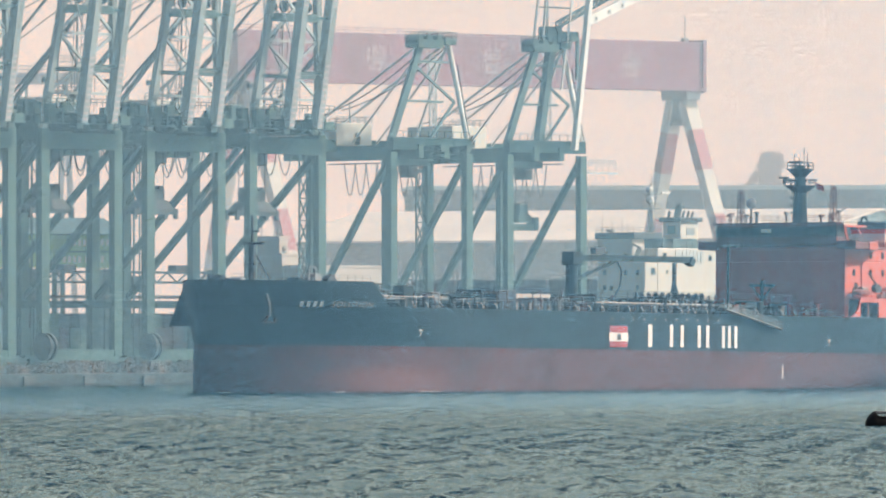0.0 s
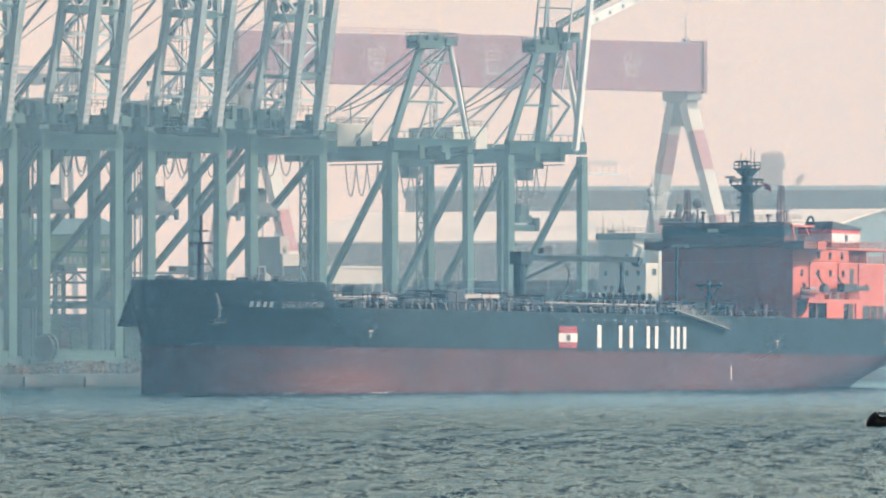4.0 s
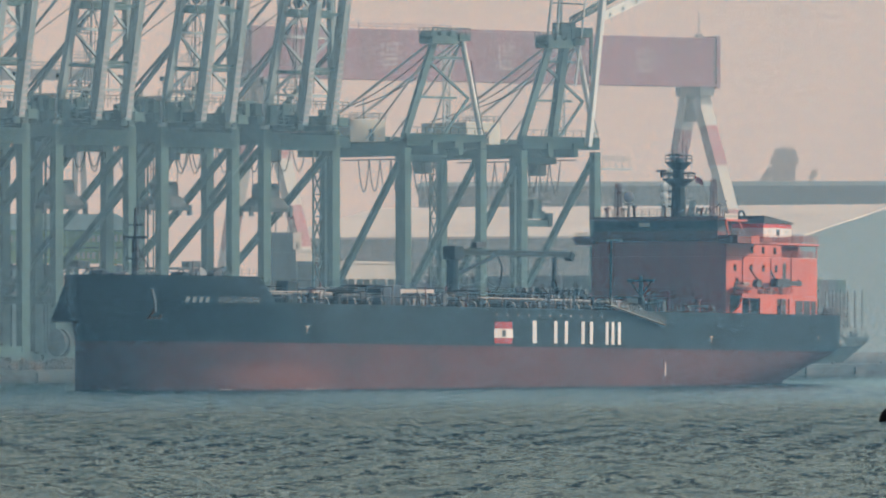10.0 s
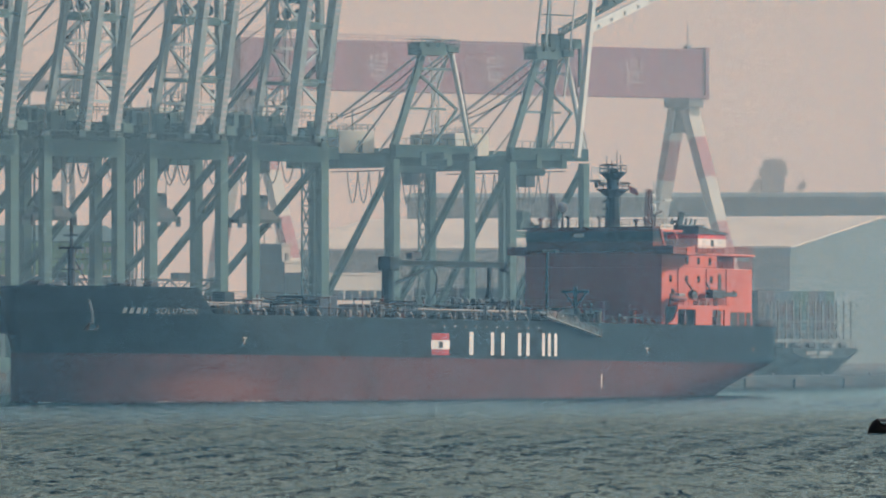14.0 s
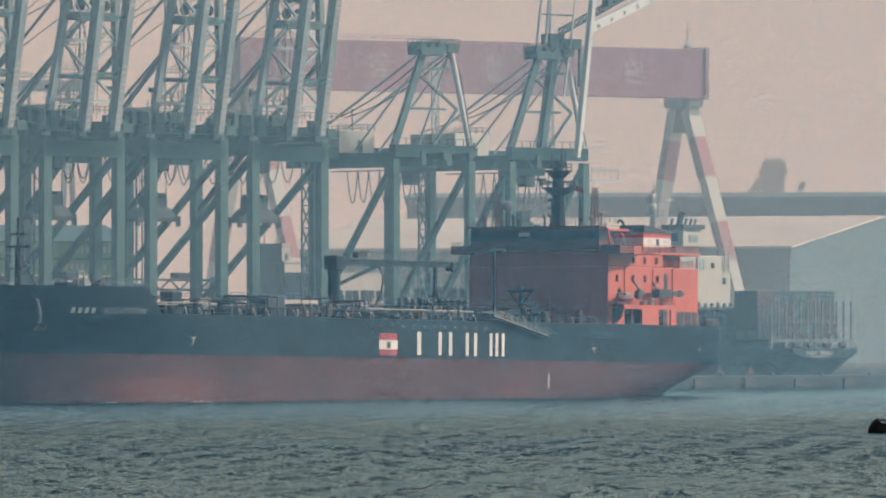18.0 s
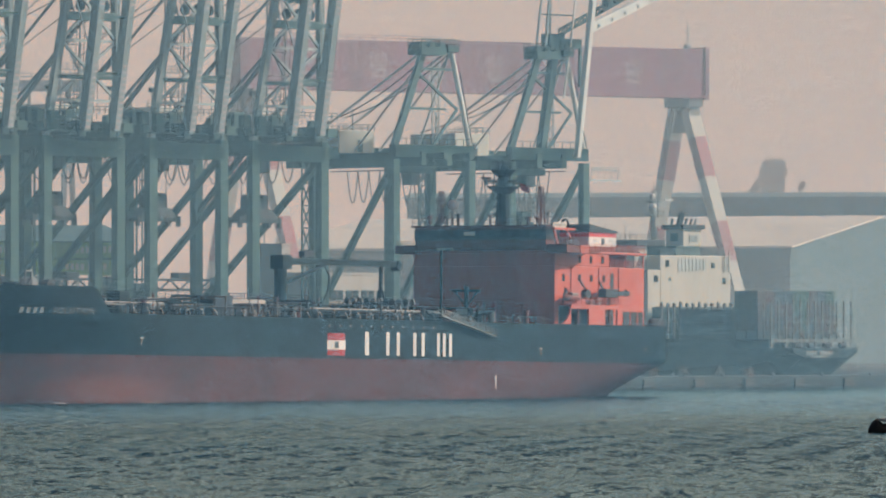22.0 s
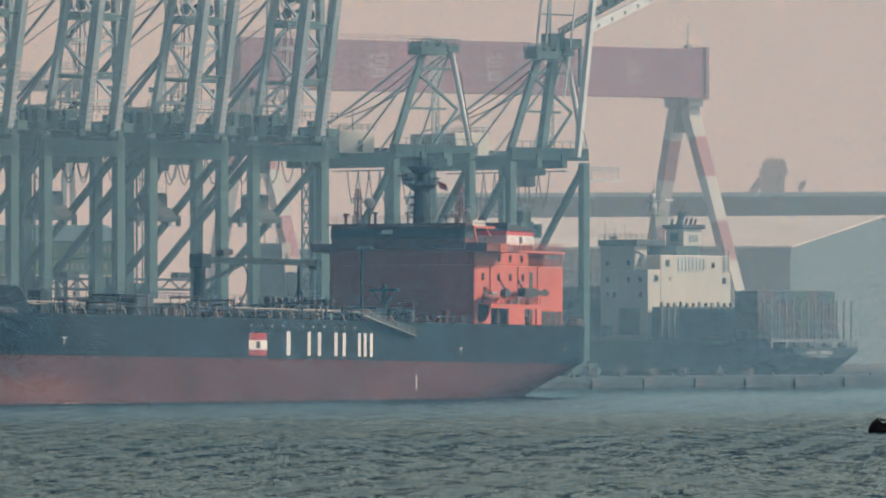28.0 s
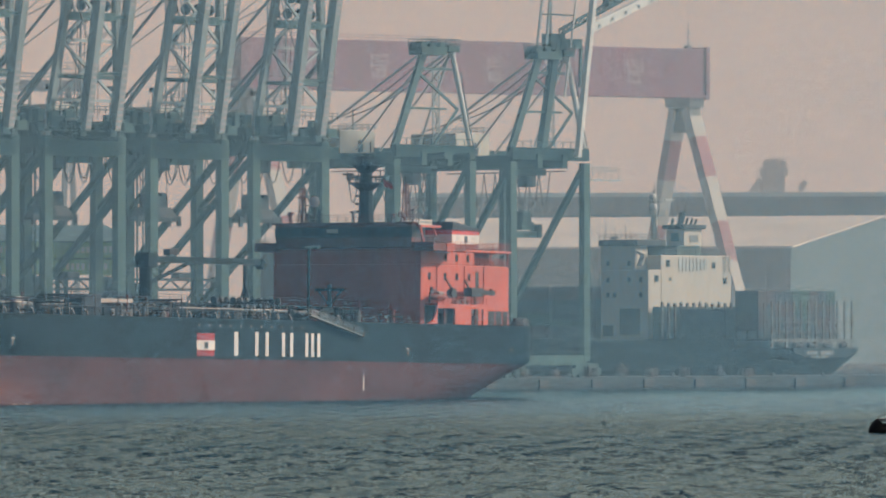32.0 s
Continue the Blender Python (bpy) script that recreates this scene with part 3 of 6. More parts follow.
    part("ladder_tower", bm, STEEL, c)
    house = bbox_part("machinery_house", CREAM, c, -4.2, 4.6, G - 1.0, G + 10.5, H + 1.5, H + 5.6, label="cream machinery house on the girders", bevel=0.12)
    bbox_part("house_door", DARK, house, 0.4, 1.6, G - 1.06, G - 1.004, H + 1.7, H + 3.9)
    bbox_part("house_vent", GREY, house, 4.604, 4.9, G + 3.0, G + 5.0, H + 3.2, H + 4.4)
    bbox_part("house_annex", GREY, c, -4.2, -4.2 + 0.1, G, G + 1, H + 1.5, H + 2.0)
    bm = bmesh.new()
    rail(bm, [(4.6, G + 10, H + 5.6), (4.6, G - 1, H + 5.6), (-4.2, G - 1, H + 5.6)], 1.1, 2, 1.6, 0.1)
    for x, y in ((2, G + 2), (-2, G + 6)):
        beam(bm, (x, y, H + 5.6), (x, y, H + 9.6), 0.2)
    part("house_rail", bm, GREY, house)
    bm = bmesh.new()
    festoon(bm, 4.6, 4, G + 6, H - 1.6, 8, 5.6)
    beam(bm, (4.6, 0, H - 1.5), (4.6, G + 10, H - 1.5), 0.2)
    part("festoon_cable", bm, CABLE, c, "looped festoon cable")
    trolley = bbox_part("trolley", TEAL_D, c, -4.0, 4.0, 4.4, 7.6, H - 2.2, H - 1.05)
    bbox_part("operator_cab", DARK, trolley, 2.4, 4.8, 7.6, 10.0, H - 4.2, H - 1.8, bevel=0.2)
    bm = bmesh.new()
    for x in (-1.3, 1.3):
        beam(bm, (x, 6.0, H - 2.2), (x, 6.0, H - 8.7 if tip else H - 4), 0.08, sides=4)
    part("hoist_ropes", bm, CABLE, trolley)
    if tip:
        bm = bmesh.new()
        box(bm, -1.0, 1.0, 5.2, 6.8, H - 10.6, H - 8.6)
        box(bm, -1.6, 1.6, 5.0, 7.0, H - 12.0, H - 10.6)
        box(bm, -3.4, 3.6, 5.2, 6.8, H - 13.4, H - 12.2)
        box(bm, 2.6, 3.6, 5.0, 7.0, H - 13.4, H - 11.0)
        part("spreader", bm, TEAL_D, trolley, "dark spreader frame")
    bm = bmesh.new()                                   # stair tower on a rear leg
    lattice(bm, (-S - 1.0, G, 3), (-S - 1.0, G, H), (-S - 3.0, G, 3), (-S - 3.0, G, H), 9, 0.22)
    beam(bm, (-S - 3.0, G, 3), (-S - 3.0, G, H), 0.25)
    part("stair_tower", bm, TEAL, c)
    if tip:
        bm = bmesh.new()                               # outer boom folded seaward over the head: a box girder
        beam(bm, (5.2, -5.4, AZ + 4.4), (27.0, -7.4, AZ + 13.2), 1.1, 1.6)
        boom = part("outer_boom", bm, STAY, c, "white outer boom girder")
        for k in range(7):
            f = (k + 0.5) / 7
            bbox_part("boom_lug", GREY, boom, 5.2 + 21.8 * f, 5.6 + 21.8 * f, -6.1 - 2 * f, -5.94 - 2 * f, AZ + 4.0 + 8.8 * f, AZ + 4.6 + 8.8 * f)
        bm = bmesh.new()
        lattice(bm, (0.4, -2.5, AZ + 3.0), (22, -4.0, AZ + 12.6), (0.4, -2.5, AZ + 4.2), (22, -4.0, AZ + 13.6), 11, 0.22)
        for z in (3.0, 4.2):
            beam(bm, (0.4, -2.5, AZ + z), (22, -4.0, AZ + z * 0.85 + 10.05), 0.34)
        part("boom_catwalk", bm, TEAL_D, c, "dark lattice catwalk")
        for k in range(5):
            bbox_part("boom_gear", TEAL_D, c, 11.0 + k * 1.9, 12.4 + k * 1.9, -4.6, -3.0, AZ + 8.6 + k * 0.75, AZ + 9.9 + k * 0.82, bevel=0.1)
        for x0, x1 in ((-4.4, -3.4), (-0.8, -1.8)):    # gantry frame over the head
            beam_part("head_frame_post", STEEL, c, (x0, -1.4, AZ + 0.2), (x1, -2.6, AZ + 14), 0.3)
        beam_part("head_frame_tie", TEAL_D, c, (-3.6, -2.2, AZ + 6.8), (4.6, -2.2, AZ + 6.8), 0.25)
        bm = bmesh.new()                               # service gangway reaching out past the portal corner
        beam(bm, (S + 0.8, -0.6, H - 3.0), (S + 9.0, -0.6, H - 3.0), 0.28)
        rail(bm, [(S + 1.4, -0.6, H - 1.6), (S + 8.4, -0.6, H - 1.6)], 0.9, 2, 0.8, 0.1)
        for k in range(5):
            beam(bm, (S + 1.4 + k * 1.7, -0.6, H - 3.0), (S + 1.4 + k * 1.7, -0.6, H - 1.6), 0.08)
        part("service_gangway", bm, STEEL, c)
        beam_part("boom_stay", STAY, c, (3, -1.2, AZ - 8), (4.0, -4.0, AZ + 14), 0.3)
    return c


def on_rail(x):
    return pose(x, 1284 + x, TOP, 0, 0, 45)


first = teal_crane(on_rail(-26.8))
for k in range(1, 4):
    copy_thing(first, on_rail(-26.8 - 16.95 * k))
grey_crane(on_rail(18.7), True)
grey_crane(on_rail(-1.9), False)


# ---- the tanker ----
DECK, LINE, FC = 11.9, 6.05, 15.6


def hull_ends(z):
    k = min(1, max(0, z / 6.4))
    aft = -80.3 - 7.9 * k ** 1.8 - 0.06 * max(0, z - 6.4)
    f = min(1, max(0, (z - 5.5) / 7.5))
    return aft, 86.4 + 1.3 * f * f * (3 - 2 * f)


def half_breadth(x, z):
    k = min(1, max(0, (z - 5.5) / 7.5))
    k = k * k * (3 - 2 * k)
    ka = min(1, max(0, (z + 1) / 7.4))
    xa, xf = hull_ends(z)
    pf, pa = 46 + 12 * k, -34 - 30 * ka
    b = 16.1
    if x > pf:
        b *= max(0, 1 - ((x - pf) / (xf - pf)) ** (2.0 + 0.2 * k)) ** (0.65 + 0.05 * k)
    if x < pa:
        u = min(1, (pa - x) / (pa - xa))
        b *= max(0, 1 - u ** (1.7 + 1.6 * ka)) ** (0.9 - 0.36 * ka)
    return b


def hull_shell(zs, stations=72, x_from=None):
    """The plating between the heights zs, both sides, as one open shell."""
    bm = bmesh.new()
    sides = {}
    for iz, z in enumerate(zs):
        xa, xf = hull_ends(z)
        if x_from is not None:
            xa = x_from(z)
        for i in range(stations + 1):
            s = 0.5 - 0.5 * math.cos(math.pi * i / stations) if x_from is None else math.sin(math.pi / 2 * i / stations)
            x = xa + (xf - xa) * s
            b = half_breadth(x, z)
            for sd in (1, -1):
                sides[iz, i, sd] = bm.verts.new((x, sd * b, z))
    for iz in range(len(zs) - 1):
        for i in range(stations):
            for sd in (1, -1):
                bm.faces.new([sides[iz, i, sd], sides[iz, i + 1, sd], sides[iz + 1, i + 1, sd], sides[iz + 1, i, sd]])
    if x_from is None:
        bmesh.ops.remove_doubles(bm, verts=bm.verts[:], dist=0.01)
    return bm


def deck_plate(name, z, x0, x1, material, parent, inset=0.06):
    bm = bmesh.new()
    n = 40
    top = [(x0 + (x1 - x0) * math.sin(math.pi / 2 * i / n) if x0 > 0 else x0 + (x1 - x0) * (0.5 - 0.5 * math.cos(math.pi * i / n))) for i in range(n + 1)]
    rows = []
    for x in top:
        b = max(0.02, half_breadth(x, z) - inset)
        rows.append([bm.verts.new((x, sd * b, zz)) for zz in (z, z - 0.1) for sd in (1, -1)])
    for a, b in zip(rows, rows[1:]):
        bm.faces.new((a[0], a[1], b[1], b[0]))
        bm.faces.new((a[2], b[2], b[3], a[3]))
    return part(name, bm, material, parent)


def side_plate(name, x0, x1, z0, z1, material, parent, out=0.03, label="", lean=0.0):
    """A thin painted plate on the port side, following the hull."""
    bm = bmesh.new()
    n = 3
    grid = []
    for i in range(n + 1):
        col = []
        for j in range(3):
            z = z0 + (z1 - z0) * j / 2
            x = x0 + (x1 - x0) * i / n + lean * (z - z0)
            y = half_breadth(x, z) + out
            col.append((bm.verts.new((x, y, z)), bm.verts.new((x, y - out * 1.6, z))))
        grid.append(col)
    for i in range(n):
        for j in range(2):
            bm.faces.new((grid[i][j][0], grid[i + 1][j][0], grid[i + 1][j + 1][0], grid[i][j + 1][0]))
    for i in range(n):
        bm.faces.new((grid[i][0][0], grid[i][0][1], grid[i + 1][0][1], grid[i + 1][0][0]))
        bm.faces.new((grid[i][2][0], grid[i + 1][2][0], grid[i + 1][2][1], grid[i][2][1]))
    return part(name, bm, material, parent, label)


ship = thing("oil_tanker", pose(22.4, 1140.9, 0, 0, -0.745, 228.6),
             "oil tanker with navy hull, red bottom and orange deckhouse, under way", "ship")
hull = part("hull", hull_shell([LINE + 0.004, 6.5, 7.2, 8.6, 10.2, DECK]), NAVY, ship, "navy blue steel topsides", smooth=True)
part("boot_top", hull_shell([-7, -3, -1, 0.5, 2.0, 3.5, 4.8, LINE]), BOOT, ship, "worn red antifouling bottom", smooth=True)
part("forecastle", hull_shell([DECK - 0.01, 13.0, 14.1, FC], 36, lambda z: 62.6 + (z - DECK) * 0.86), NAVY, ship, smooth=True)
deck_plate("main_deck", DECK - 0.15, -88.0, 86.8, DECKRED, ship)
deck_plate("forecastle_deck", FC - 1.1, 65.2, 87.2, DECKRED, ship)
bm = bmesh.new()
b0, b1 = half_breadth(62.6, DECK), half_breadth(65.78, FC)
vs = [bm.verts.new(p) for p in ((62.6, b0 - 0.05, DECK), (62.6, -b0 + 0.05, DECK), (65.78, -b1 + 0.05, FC), (65.78, b1 - 0.05, FC))]
bm.faces.new(vs)
part("forecastle_bulkhead", bm, NAVY, ship)
bm = bmesh.new()                                       # bolster under the starboard hawse pipe
y0 = half_breadth(82.5, 13) - 1.0
top = [(84.6, y0 * 0.72 + 0.5, 15.1), (80.6, y0 + 0.4, 15.1)]
low = [(85.8, y0 * 0.75 + 2.3, 8.8), (79.8, y0 + 2.0, 8.8)]
inn = [(85.2, y0 * 0.4, 8.8), (79.6, y0 * 0.5, 8.8), (84.6, y0 * 0.4, 15.0), (80.6, y0 * 0.5, 15.0)]
q = [bm.verts.new((p[0], -p[1], p[2])) for p in top + low + inn]
for f in ((0, 1, 3, 2), (2, 3, 5, 4), (0, 2, 4, 6), (1, 7, 5, 3), (0, 6, 7, 1), (4, 5, 7, 6)):
    bm.faces.new([q[i] for i in f])
part("anchor_bolster", bm, NAVY, ship)
for sd in (1, -1):
    hb = lambda x, z: sd * (half_breadth(x, z) + 0.12)
    bm = bmesh.new()
    chain(bm, [(81.6, hb(81.6, 13.6), 13.6), (81.1, hb(81.1, 11.8), 11.8), (80.7, hb(80.7, 10.3), 10.3)], 0.42, 6)
    part("anchor_chain", bm, GREY, ship, "pale worn anchor chain")
    bm = bmesh.new()
    for dx in (-0.7, 0.7):
        beam(bm, (80.6 + dx, hb(80.6 + dx, 9.4) + sd * 0.1, 9.4), (80.6 + dx * 1.2, hb(80.6, 10.3) + sd * 0.2, 10.3), 0.22)
    beam(bm, (79.8, hb(79.8, 9.4), 9.4), (81.4, hb(81.4, 9.4), 9.4), 0.3)
    part("anchor", bm, RUST, ship, "rust-stained stockless anchor")
# lettering stands as plain white shapes
for i in range(4):
    x = 77.4 - i * 0.93
    side_plate("name_bar", x, x - 0.5, 11.72, 12.55, FADED, ship, lean=-0.12)
face = bpy.data.curves.new("lettering", "FONT")         # the second word is lettered, laid on the plating
face.body, face.size, face.space_character, face.shear = "SOLUTION", 1.0, 1.15, 0.12
probe = new("lettering", face)
bpy.context.view_layer.update()
words = bpy.data.meshes.new_from_object(probe.evaluated_get(bpy.context.evaluated_depsgraph_get()))
bpy.data.objects.remove(probe)
u0, u1 = min(v.co.x for v in words.vertices), max(v.co.x for v in words.vertices)
v0, v1 = min(v.co.y for v in words.vertices), max(v.co.y for v in words.vertices)
for v in words.vertices:
    x, z = 72.75 - 7.0 * (v.co.x - u0) / (u1 - u0), 11.7 + 0.86 * (v.co.y - v0) / (v1 - v0)
    v.co = (x, half_breadth(x, z) + 0.05, z)
words.materials.clear()
words.materials.append(FADED)
lettering = new("name_lettering", words)
lettering.parent = ship
for x, w in ((2.1, 1.0), (-3.1, 0.8), (-5.7, 0.8), (-9.9, 0.8), (-12.0, 0.8), (-15.9, 0.7), (-17.4, 0.7), (-19.0, 0.7)):
    side_plate("hull_letter_bar", x + w / 2, x - w / 2, 6.6, 10.05, WHITE, ship, 0.05, "large white painted bar on the hull")
flag = side_plate("house_flag", 11.85, 7.55, 6.45, 9.75, FLAGRED, ship, 0.04, "red and white painted flag panel")
side_plate("white_band", 12.0, 7.45, 7.35, 8.7, WHITE, flag, 0.07)
side_plate("flag_mark", 10.1, 9.2, 7.55, 8.5, DARK, flag, 0.1)
for x, z in ((55.5, 7.5), (-42.7, 7.1)):
    mark = side_plate("tug_mark", x + 0.08, x - 0.08, z, z + 0.9, CREAM, ship, 0.03)
    side_plate("mark_bar", x + 0.45, x - 0.45, z + 0.9, z + 1.1, CREAM, mark, 0.03)
side_plate("draught_mark", -30.7, -31.0, 1.8, 4.0, WHITE, ship, 0.03)
for i in range(11):
    side_plate("hull_stud", 11.5 - i * 2.6, 11.2 - i * 2.6, 10.7, 11.0, STEEL, ship, 0.05)
side_plate("name_bar", -71.2, -71.5, 8.0, 8.5, CREAM, ship, 0.05)

# rails, fairleads and gear along the deck edge
for sd in (1, -1):
    bm = bmesh.new()
    rail(bm, [(x, sd * (half_breadth(x, DECK) - 0.25), DECK - 0.1) for x in range(-48, 63, 10)], 1.15, 3, 2.4, 0.05)
    part("deck_rail", bm, GREENP, ship)
    bm = bmesh.new()
    rail(bm, [(x, sd * (half_breadth(x, DECK) - 0.3), DECK - 0.1) for x in (-74, -78, -82, -85, -87.4)], 1.2, 3, 1.6, 0.07)
    part("poop_rail", bm, GREY, ship)
for i in range(34):
    x = 60.5 - i * 3.15
    bm = bmesh.new()
    y = half_breadth(x, DECK)
    chain(bm, [(x - 0.4, y - 0.15, DECK - 0.1), (x - 0.15, y - 0.1, DECK + 0.4), (x + 0.2, y - 0.05, DECK + 0.8), (x + 0.6, y - 0.05, DECK + 0.86)], 0.13)
    part("gooseneck_vent", bm, WHITE if i % 4 else PIPE, ship)
for y, z in ((1.5, 1.6), (2.4, 1.6), (3.3, 1.6), (-1.5, 1.7), (-2.6, 1.7)):
    beam_part("cargo_pipe", GREY, ship, (-46, y, DECK + z), (60, y, DECK + z), 0.4, sides=6, label="grey cargo pipeline along the deck")
rng = random.Random(4)
for i in range(16):                                    # lesser lines, racks and trays over the whole deck
    y = -10.5 + i * 1.45 + rng.uniform(-0.4, 0.4)
    x0 = rng.uniform(-46, 0)
    beam_part("deck_line", rng.choice((GREENP, DARK, GREENP, GREENP)), ship, (x0, y, DECK + rng.uniform(0.3, 2.1)), (min(61, x0 + rng.uniform(35, 70)), y, DECK + rng.uniform(0.3, 2.1)), rng.uniform(0.18, 0.4), sides=6)
for i in range(12):
    x, y = -40 + i * 8.3 + rng.uniform(-2, 2), rng.uniform(-8, 9)
    rack = bbox_part("pipe_rack", GREENP, ship, x - 2.2, x + 2.2, y - 0.15, y + 0.15, DECK + 1.5, DECK + 2.1)
    for dx in (-2.0, 0, 2.0):
        bbox_part("rack_post", GREENP, rack, x + dx - 0.12, x + dx + 0.12, y - 0.12, y + 0.12, DECK - 0.15, DECK + 1.496)
for x in range(-44, 62, 6):
    bbox_part("pipe_support", DARK, ship, x - 0.15, x + 0.15, -3.4, 4.0, DECK - 0.1, DECK + 1.45)
bm = bmesh.new()
box(bm, -46, 62, 5.2, 6.4, DECK + 2.3, DECK + 2.4)
for x in range(-44, 62, 8):
    beam(bm, (x, 5.3, DECK - 0.1), (x, 5.3, DECK + 2.3), 0.15)
    beam(bm, (x, 6.3, DECK - 0.1), (x, 6.3, DECK + 2.3), 0.15)
rail(bm, [(-46, 6.4, DECK + 2.4), (62, 6.4, DECK + 2.4)], 1.1, 3, 3.0, 0.06)
part("catwalk", bm, GREENP, ship, "raised steel catwalk with hand rails")
for i in range(30):                                    # tank hatches, valves and small gear
    x, y = -44 + i * 3.5 + rng.uniform(-1, 1), rng.choice((-9, -6, 8, 10, 12)) + rng.uniform(-1, 1)
    bm = bmesh.new()
    h = rng.uniform(0.8, 2.0)
    beam(bm, (x, y, DECK - 0.15), (x, y, DECK + h), rng.uniform(0.5, 1.1), sides=10)
    beam(bm, (x, y, DECK + h), (x, y, DECK + h + 0.15), rng.uniform(1.0, 1.5), sides=10)
    part("tank_hatch", bm, rng.choice((DECKRED, GREENP, PIPE, DARK)), ship)
for i in range(14):
    x, y = -42 + i * 7.4, rng.choice((-10, 11, 13))
    bm = bmesh.new()
    beam(bm, (x, y, DECK - 0.15), (x, y, DECK + 2.6), 0.14, sides=6)
    beam(bm, (x, y, DECK + 2.6), (x, y, DECK + 3.1), 0.34, sides=6)
    part("pressure_vent", bm, rng.choice((DECKRED, PIPE, GREY)), ship)
for i in range(210):                                   # small pipes, valves and stanchions over the deck
    x, y = rng.uniform(-45, 60), rng.uniform(-12, 14)
    bm = bmesh.new()
    h = rng.uniform(0.6, 3.0)
    kind = i % 3
    if kind == 0:
        beam(bm, (x, y, DECK - 0.15), (x, y, DECK + h), 0.18, sides=6)
        beam(bm, (x - 0.35, y, DECK + h), (x + 0.35, y, DECK + h), 0.2)
    elif kind == 1:
        chain(bm, [(x, y - 2.5, DECK - 0.1), (x, y - 2.5, DECK + h), (x, y + 2.5, DECK + h), (x, y + 2.5, DECK - 0.1)], 0.24, 6)
    else:
        chain(bm, [(x, y, DECK - 0.1), (x, y, DECK + h * 0.6), (x + rng.uniform(2, 6), y, DECK + h * 0.6)], 0.2, 6)
    part("deck_fitting", bm, rng.choice((PIPE, DARK, GREENP, GREENP, GREENP, DARK, GREENP, PIPE)), ship)
bm = bmesh.new()                                       # manifold amidships
for i in range(6):
    chain(bm, [(17 + i * 1.6, 2, DECK + 1.6), (17 + i * 1.6, 11, DECK + 1.8), (17 + i * 1.6, 12.2, DECK + 1.8), (17 + i * 1.6, 12.2, DECK + 0.4)], 0.45, 8)
part("manifold", bm, PIPE, ship, "grey cargo manifold pipes")
for i in range(11):
    x = -5.5 - i * 1.65
    bm = bmesh.new()
    beam(bm, (x, 6.8, DECK - 0.1), (x, 6.8, DECK + 2.6), 0.3, sides=8)
    beam(bm, (x - 0.12, 6.8, DECK + 2.9), (x + 0.12, 6.8, DECK + 2.9), 1.0, sides=12)
    beam(bm, (x, 5.6, DECK + 2.0), (x, 8.4, DECK + 2.0), 0.5, sides=8)
    part("manifold_valve", bm, PIPE if i % 3 else GREENP, ship)
tray = bbox_part("manifold_screen", BEIGE, ship, 17.5, 26.0, 8.6, 8.9, DECK + 1.7, DECK + 2.6, label="pale manifold screen with openings")
for x0, x1 in ((17.5, 18.1), (19.6, 20.2), (21.9, 22.5), (25.2, 26.0)):
    bbox_part("screen_post", BEIGE, tray, x0, x1, 8.604, 8.896, DECK - 0.1, DECK + 1.696)
# added dark plate that paints the shade in the screen's openings
bbox_part("screen_back", DARK, tray, 17.6, 25.9, 8.2, 8.5, DECK - 0.1, DECK + 1.6)
bm = bmesh.new()
rail(bm, [(17.6, 8.7, DECK + 2.6), (25.9, 8.7, DECK + 2.6)], 0.9, 2, 0.9, 0.07)
part("screen_rail", bm, BLUEP, tray)
bbox_part("deck_store", mat("deck_store_navy", (0.012, 0.03, 0.05), 0.6), ship, 27.4, 31.5, 7.0, 10.5, DECK - 0.15, DECK + 3.1, label="dark blue deck store", bevel=0.08)
bbox_part("deck_locker", GREENP, ship, 46.5, 48.8, 4.2, 6.5, DECK - 0.15, DECK + 3.4, bevel=0.08)
bbox_part("deck_locker", GREY, ship, 41.0, 43.0, 5.0, 7.0, DECK - 0.15, DECK + 2.6, bevel=0.08)
bbox_part("deck_locker", GREENP, ship, -45.4, -43.6, -15.0, -12.8, DECK - 0.15, DECK + 3.6, bevel=0.08)
for x0, x1, y, z in ((61.5, 43.0, 10.0, 1.75), (40.0, 33.5, 10.0, 1.7), (12.0, -4.0, 13.0, 1.5), (-6.0, -14.0, 13.0, 1.5)):
    bm = bmesh.new()
    beam(bm, (x0, y, DECK + z), (x1, y, DECK + z), 0.13, sides=8)
    for k in range(4):
        x = x0 + (x1 - x0) * (k + 0.5) / 4
        beam(bm, (x, y, DECK - 0.15), (x, y, DECK + z), 0.06)
    part("white_deck_pipe", bm, CREAM, ship, "white-painted foam pipe")
# hose crane
crane_post = beam_part("hose_crane_post", GREENP, ship, (2.0, 0, DECK - 0.15), (2.0, 0, 20.2), 1.9, sides=12, label="dark green hose crane post")
bm = bmesh.new()
box(bm, 0.7, 3.0, -1.2, 1.2, 19.4, 21.5)
part("crane_head", bm, GREENP, crane_post, bevel=0.1)
bm = bmesh.new()
beam(bm, (2.4, 0, 20.6), (-26.8, 0, 20.75), 0.8, 0.95)
beam(bm, (-26.8, 0, 20.7), (-27.6, 0, 20.2), 1.3, 1.2)
beam(bm, (1.0, 0, 17.2), (-9.0, 0, 20.3), 0.45)
chain(bm, [(-9.0, 0, 20.2), (-10.2, 0, 18.6), (-9.8, 0, 16.2), (-7.6, 0, 13.4)], 0.3)
part("jib", bm, GREENP, crane_post, "dark green crane jib")
bm = bmesh.new()
beam(bm, (-23.3, 0, DECK - 0.1), (-23.3, 0, 20.2), 0.5)
beam(bm, (-23.3, 1.8, DECK - 0.1), (-23.3, 0, 17.5), 0.25)
beam(bm, (-23.3, -1.8, DECK - 0.1), (-23.3, 0, 17.5), 0.25)
